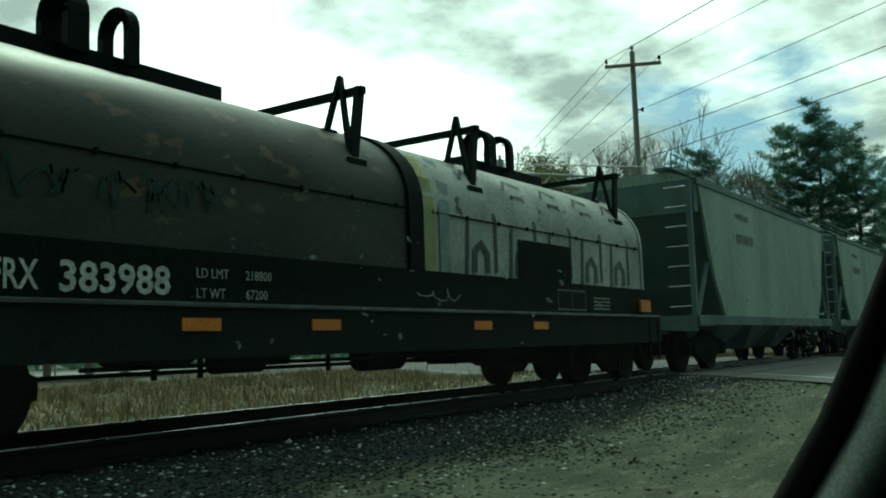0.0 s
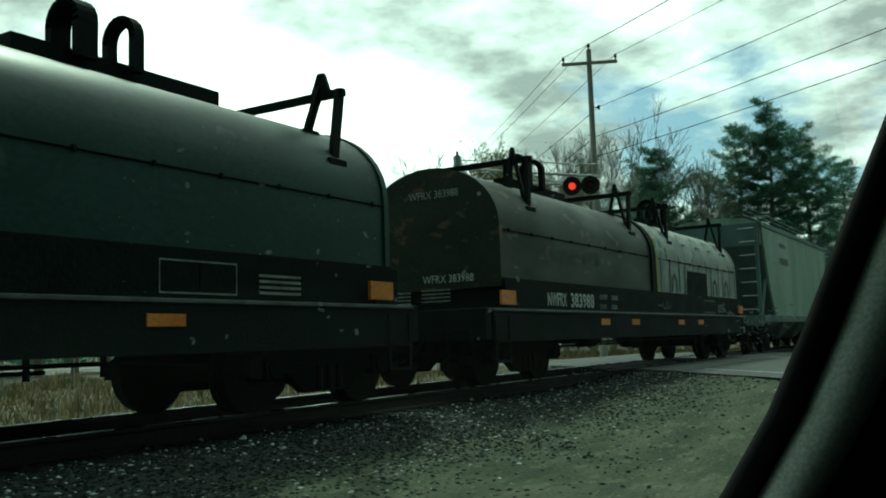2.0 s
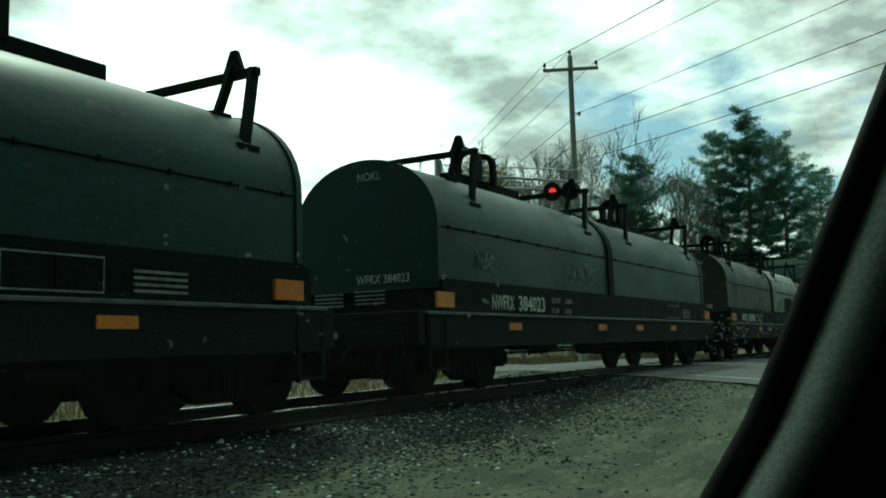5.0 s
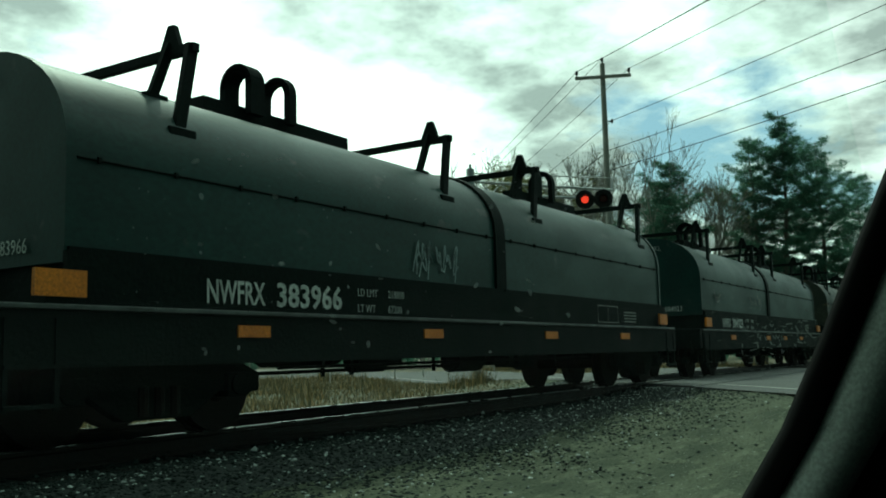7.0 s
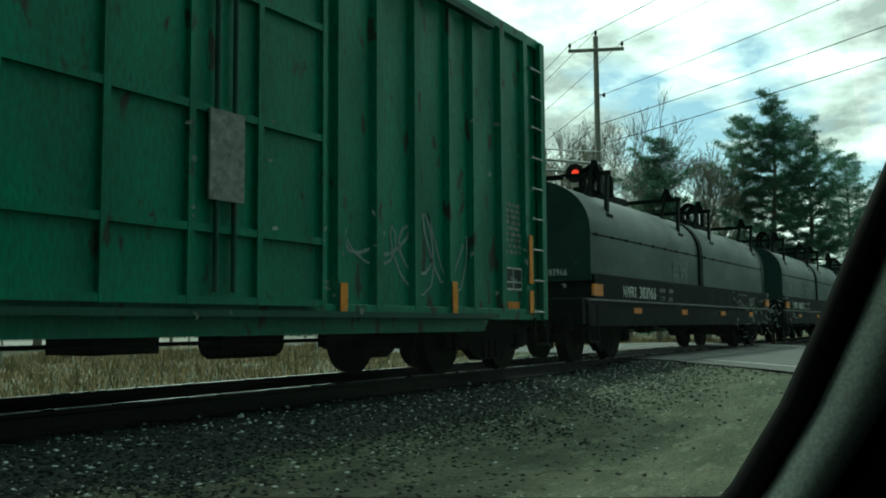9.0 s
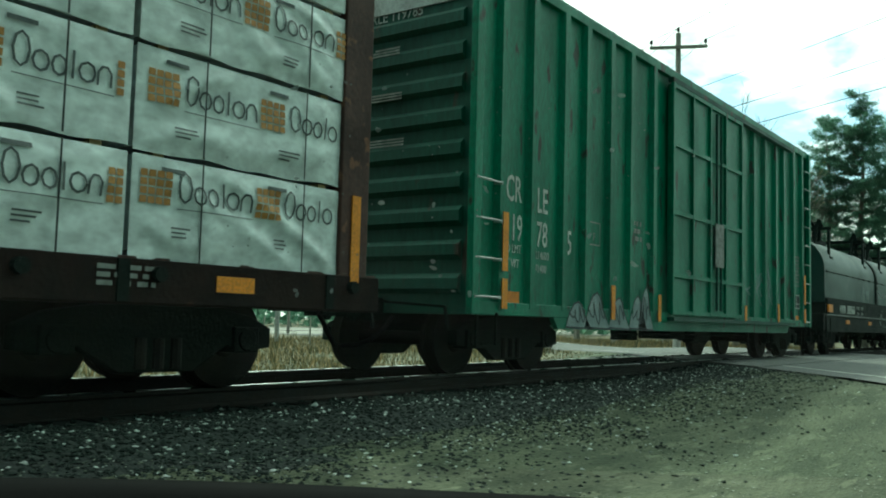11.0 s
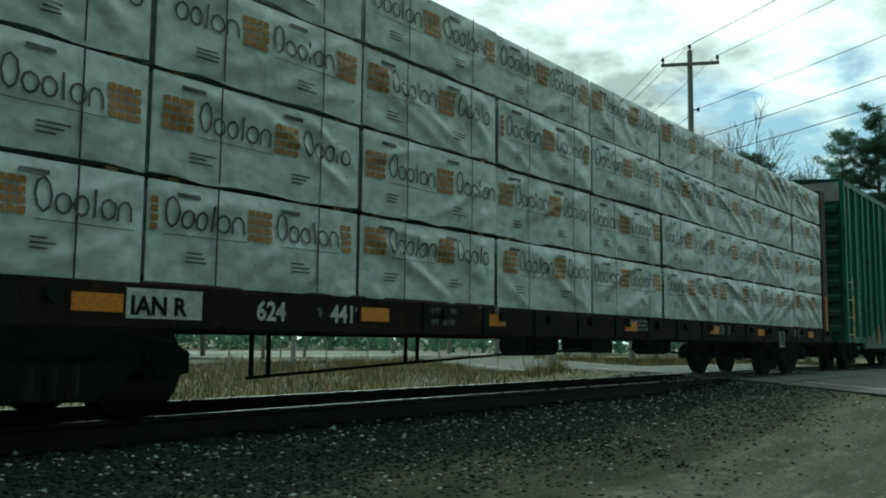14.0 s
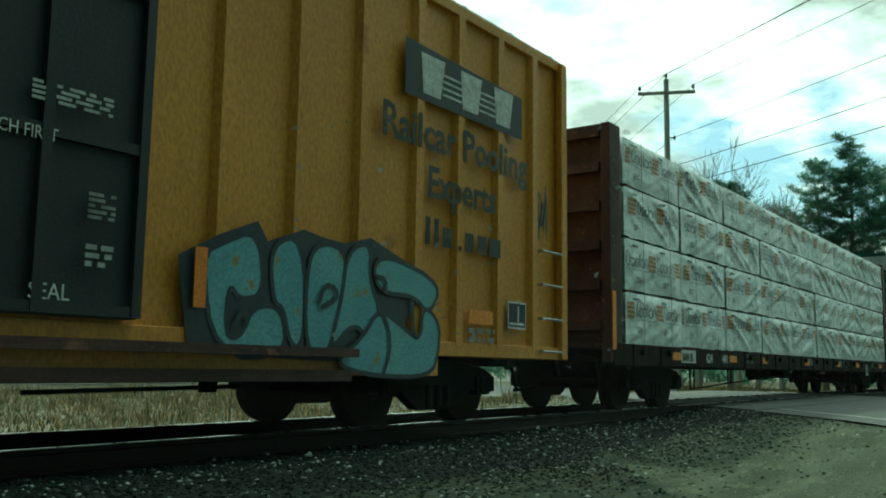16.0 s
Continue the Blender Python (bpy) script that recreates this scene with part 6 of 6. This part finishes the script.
# ---- the parked car round the camera ----
def build_cab():
    car = thing("parked_car", "dark interior of the parked car, pillar and dashboard", "car")
    az = [26, 19.6, 15.0, 12.1, 9.7, 7.2, 4.7, 1.2, -4]
    el = [-21, -15, -9.6, -4.9, .2, 6.0, 11.5, 19, 30]
    r = .75
    spine = [Vector((r * math.cos(radians(e)) * math.cos(radians(a)), r * math.cos(radians(e)) * math.sin(radians(a)), EYE + r * math.sin(radians(e)))) for a, e in zip(az, el)]
    right, away = Vector((.30, -.95, 0)), Vector((.95, .30, 0))
    # cross sections from the glass edge to the door: offsets to the right and towards the driver
    rub = [(0, 0), (.004, -.012), (.018, -.014), (.024, -.004), (.02, .03), (0, .02)]
    trim = [(.022, -.002), (.028, -.014), (.040, -.024), (.054, -.022), (.068, -.006), (.080, .03), (.085, .08), (.02, .05)]

    def loft(prof, grow):
        s, n = Shape(), len(prof)
        pts = []
        for i, p in enumerate(spine):
            k = 1 + grow * (abs(i - 4) / 4)
            low = max(0, 3.2 - i) * grow
            for a, b in prof:
                pts.append(p + right * (a * k + low * .02) + away * b)
        s.poly(pts, [(j * n + i, j * n + (i + 1) % n, (j + 1) * n + (i + 1) % n, (j + 1) * n + i) for j in range(len(spine) - 1) for i in range(n)])
        return s

    part("pillar_seal", loft(rub, .0), M["rubber"], car, "black rubber glass seal", smooth=1.2)
    part("pillar_trim", loft(trim, .0), M["trim"], car, "grey-green moulded pillar trim", smooth=1.6)
    side = Shape()
    for p, q in zip(spine, spine[1:]):
        side.poly([p + right * .074 + away * .012, q + right * .074 + away * .012, q + right * .5 - away * .25, p + right * .5 - away * .25], [(0, 1, 2, 3)])
    part("door_frame", side, M["dash"], car, "dark door frame beside the pillar")
    # dashboard: black cowl edge under the glass, paler pad nearer
    f = Vector((math.cos(radians(36)), math.sin(radians(36)), 0))
    l = Vector((-f.y, f.x, 0))
    cowl = Shape()
    n = 24
    pts = []
    for i in range(n + 1):
        q = -.75 + 1.75 * i / n
        crown = .006 * math.sin(q * 4.0) - .010 * q * q
        base = f * 1.06 + l * q + Vector((0, 0, EYE - .195 + crown))
        pts += [base + f * .05 + Vector((0, 0, -.03)), base, base - f * .05 + Vector((0, 0, -.006)), base - f * .10 + Vector((0, 0, -.045)), base + Vector((0, 0, -.08))]
    cowl.poly(pts, [(j * 5 + i, j * 5 + (i + 1) % 5, (j + 1) * 5 + (i + 1) % 5, (j + 1) * 5 + i) for j in range(n) for i in range(5)])
    part("cowl", cowl, M["dash"], car, "black cowl at the foot of the glass", smooth=1.0)
    pad = Shape()
    pts = []
    for i in range(n + 1):
        q = -.75 + 1.75 * i / n
        base = f * .95 + l * q + Vector((0, 0, EYE - .199))
        pts += [base, base - f * .30 + Vector((0, 0, -.02)), base - f * .36 + Vector((0, 0, -.12)), base + Vector((0, 0, -.12))]
    pad.poly(pts, [(j * 4 + i, j * 4 + (i + 1) % 4, (j + 1) * 4 + (i + 1) % 4, (j + 1) * 4 + i) for j in range(n) for i in range(4)])
    part("dash_pad", pad, M["pad"], car, "pale grey dashboard top", smooth=1.0)
    slot = Shape()
    slot.poly([f * d + l * q + Vector((0, 0, EYE - .194 - (.95 - d) * .0667)) for d, q in ((.925, .02), (.925, .95), (.912, .95), (.912, .02))], [(0, 1, 2, 3)])
    part("defroster_slot", slot, M["rubber"], car, "dark slot along the dashboard top")
    # glass with dried splashes and a smear
    glass = bpy.data.materials.new("windscreen_glass")
    glass.use_nodes = True
    N, L = glass.node_tree.nodes, glass.node_tree.links
    N.clear()
    out, mx, tr, gl = N.new("ShaderNodeOutputMaterial"), N.new("ShaderNodeMixShader"), N.new("ShaderNodeBsdfTransparent"), N.new("ShaderNodeBsdfGlossy")
    mx.inputs[0].default_value = .008
    tr.inputs[0].default_value = (.93, .97, .95, 1)
    gl.inputs["Roughness"].default_value = .05
    L.new(tr.outputs[0], mx.inputs[1]), L.new(gl.outputs[0], mx.inputs[2]), L.new(mx.outputs[0], out.inputs[0])
    lean = lambda q, h: f * (1.09 - h * .35) + l * q + Vector((0, 0, EYE + h))
    pane = part("windscreen", Shape().poly([lean(-.70, -.185), lean(1.0, -.185), lean(1.0, .55), lean(-.45, .55)], [(0, 1, 2, 3)]), glass, car, "clear windscreen with dried splashes")
    pane.visible_shadow = False
    rng = random.Random(9)

    def on_glass(a, e):
        d = Vector((math.cos(radians(e)) * math.cos(radians(a)), math.cos(radians(e)) * math.sin(radians(a)), math.sin(radians(e))))
        # meets the leaning pane, a little on the near side
        nrm = l.cross(Vector(lean(0, .5)) - Vector(lean(0, 0))).normalized()
        p0 = lean(0, 0)
        k = (p0 - Vector((0, 0, EYE))).dot(nrm) / d.dot(nrm)
        return Vector((0, 0, EYE)) + d * k * .995, nrm

    def splash(a, e, size, long=1.0, tilt=0.0):
        c, nrm = on_glass(a, e)
        u = (l * math.cos(tilt) + Vector((0, 0, 1)) * math.sin(tilt)).normalized()
        w = nrm.cross(u).normalized()
        k = 7
        return [c + (u * math.cos(6.283 * i / k) * long + w * math.sin(6.283 * i / k)) * size * rng.uniform(.6, 1.1) for i in range(k)], [tuple(range(k))]

    # thin dried film: half of the view passes through it
    film_mat = bpy.data.materials.new("dried_film")
    film_mat.use_nodes = True
    N, L = film_mat.node_tree.nodes, film_mat.node_tree.links
    mx, tr = N.new("ShaderNodeMixShader"), N.new("ShaderNodeBsdfTransparent")
    mx.inputs[0].default_value = .62
    N["Principled BSDF"].inputs["Base Color"].default_value = (.62, .66, .64, 1)
    L.new(N["Principled BSDF"].outputs[0], mx.inputs[1]), L.new(tr.outputs[0], mx.inputs[2]), L.new(mx.outputs[0], N["Material Output"].inputs[0])
    s = Shape()
    for i in range(34):
        s.poly(*splash(rng.uniform(24, 50), rng.uniform(0, 13), rng.uniform(.0016, .0034), rng.uniform(1, 2), rng.uniform(0, 3)))
    for a, e, z in ((45.4, 12.3, .0022), (44.6, 12.6, .0018), (37.9, 7.8, .0016), (44.7, 11.9, .0012)):
        s.poly(*splash(a, e, z))
    for i in range(70):
        s.poly(*splash(rng.uniform(26, 52), rng.uniform(2, 14), rng.uniform(.0004, .0009), rng.uniform(1, 2), rng.uniform(0, 3)))
    tagged(part("dried_film", s, film_mat, pane), "small dried splashes on the glass", kind="stuff")
    m = Shape()
    for i in range(85):
        a, e = 12.2 + rng.gauss(0, 1.1), .6 + rng.gauss(0, .8)
        m.poly(*splash(a, e, rng.uniform(.0004, .0011), rng.uniform(2, 6), rng.uniform(-.6, 2.2)))
    tagged(part("smear", m, film_mat, pane), "pale streaky smear low on the glass", kind="stuff")
    # plain cabin shell out of view, added to keep sky light off the pillar
    part("door_panel", Shape().box(-1.8, .75, -1.05, -.95, -.2, 1.12), M["dash"], car)
    shell = Shape().box(-1.8, .2, -1.0, .75, 1.08, 1.12)
    part("roof_lining", shell, M["dash"], car)
    part("seat_back_wall", Shape().box(-1.85, -1.75, -1.0, .75, -.1, 1.1), M["dash"], car)
    part("cabin_floor", Shape().box(-1.8, .35, -1.0, .7, -.2, -.15), M["dash"], car)


build_trees()
build_poles()
build_signal()
build_lamp_post()
build_beyond()
build_cab()
scatter("ballast_stones", 46000, (-1, 30), (6.15, 1.3), (.010, .028), M["stone"], "grey crushed ballast stones beside the track", "gravel", seed=3, skew=1.25, flat=.6)
scatter("track_stones", 9000, (-1, 34), (6.0, 9.6), (.018, .04), M["stone"], "dark ballast stones between the ties", "gravel", seed=5)
scatter("loose_gravel", 22000, (1.0, 26), (.8, 5.2), (.006, .018), M["grit"], "loose gravel strewn over the dirt lot", "gravel", seed=8, flat=.35)
build_grass()


# ---- what moves ----
def motions():
    times = [i * .5 for i in range(33)]
    for car, u in TRAIN:
        walk(car, [(t, pose(u + run(t), TRACK_Y, 0)) for t in times])
    for w, e in WHEELSETS:
        walk(w, [(i * .1, pose(e, 0, WHEEL_R, 0, math.degrees(run(i * .1) / WHEEL_R), 0)) for i in range(161)])


motions()
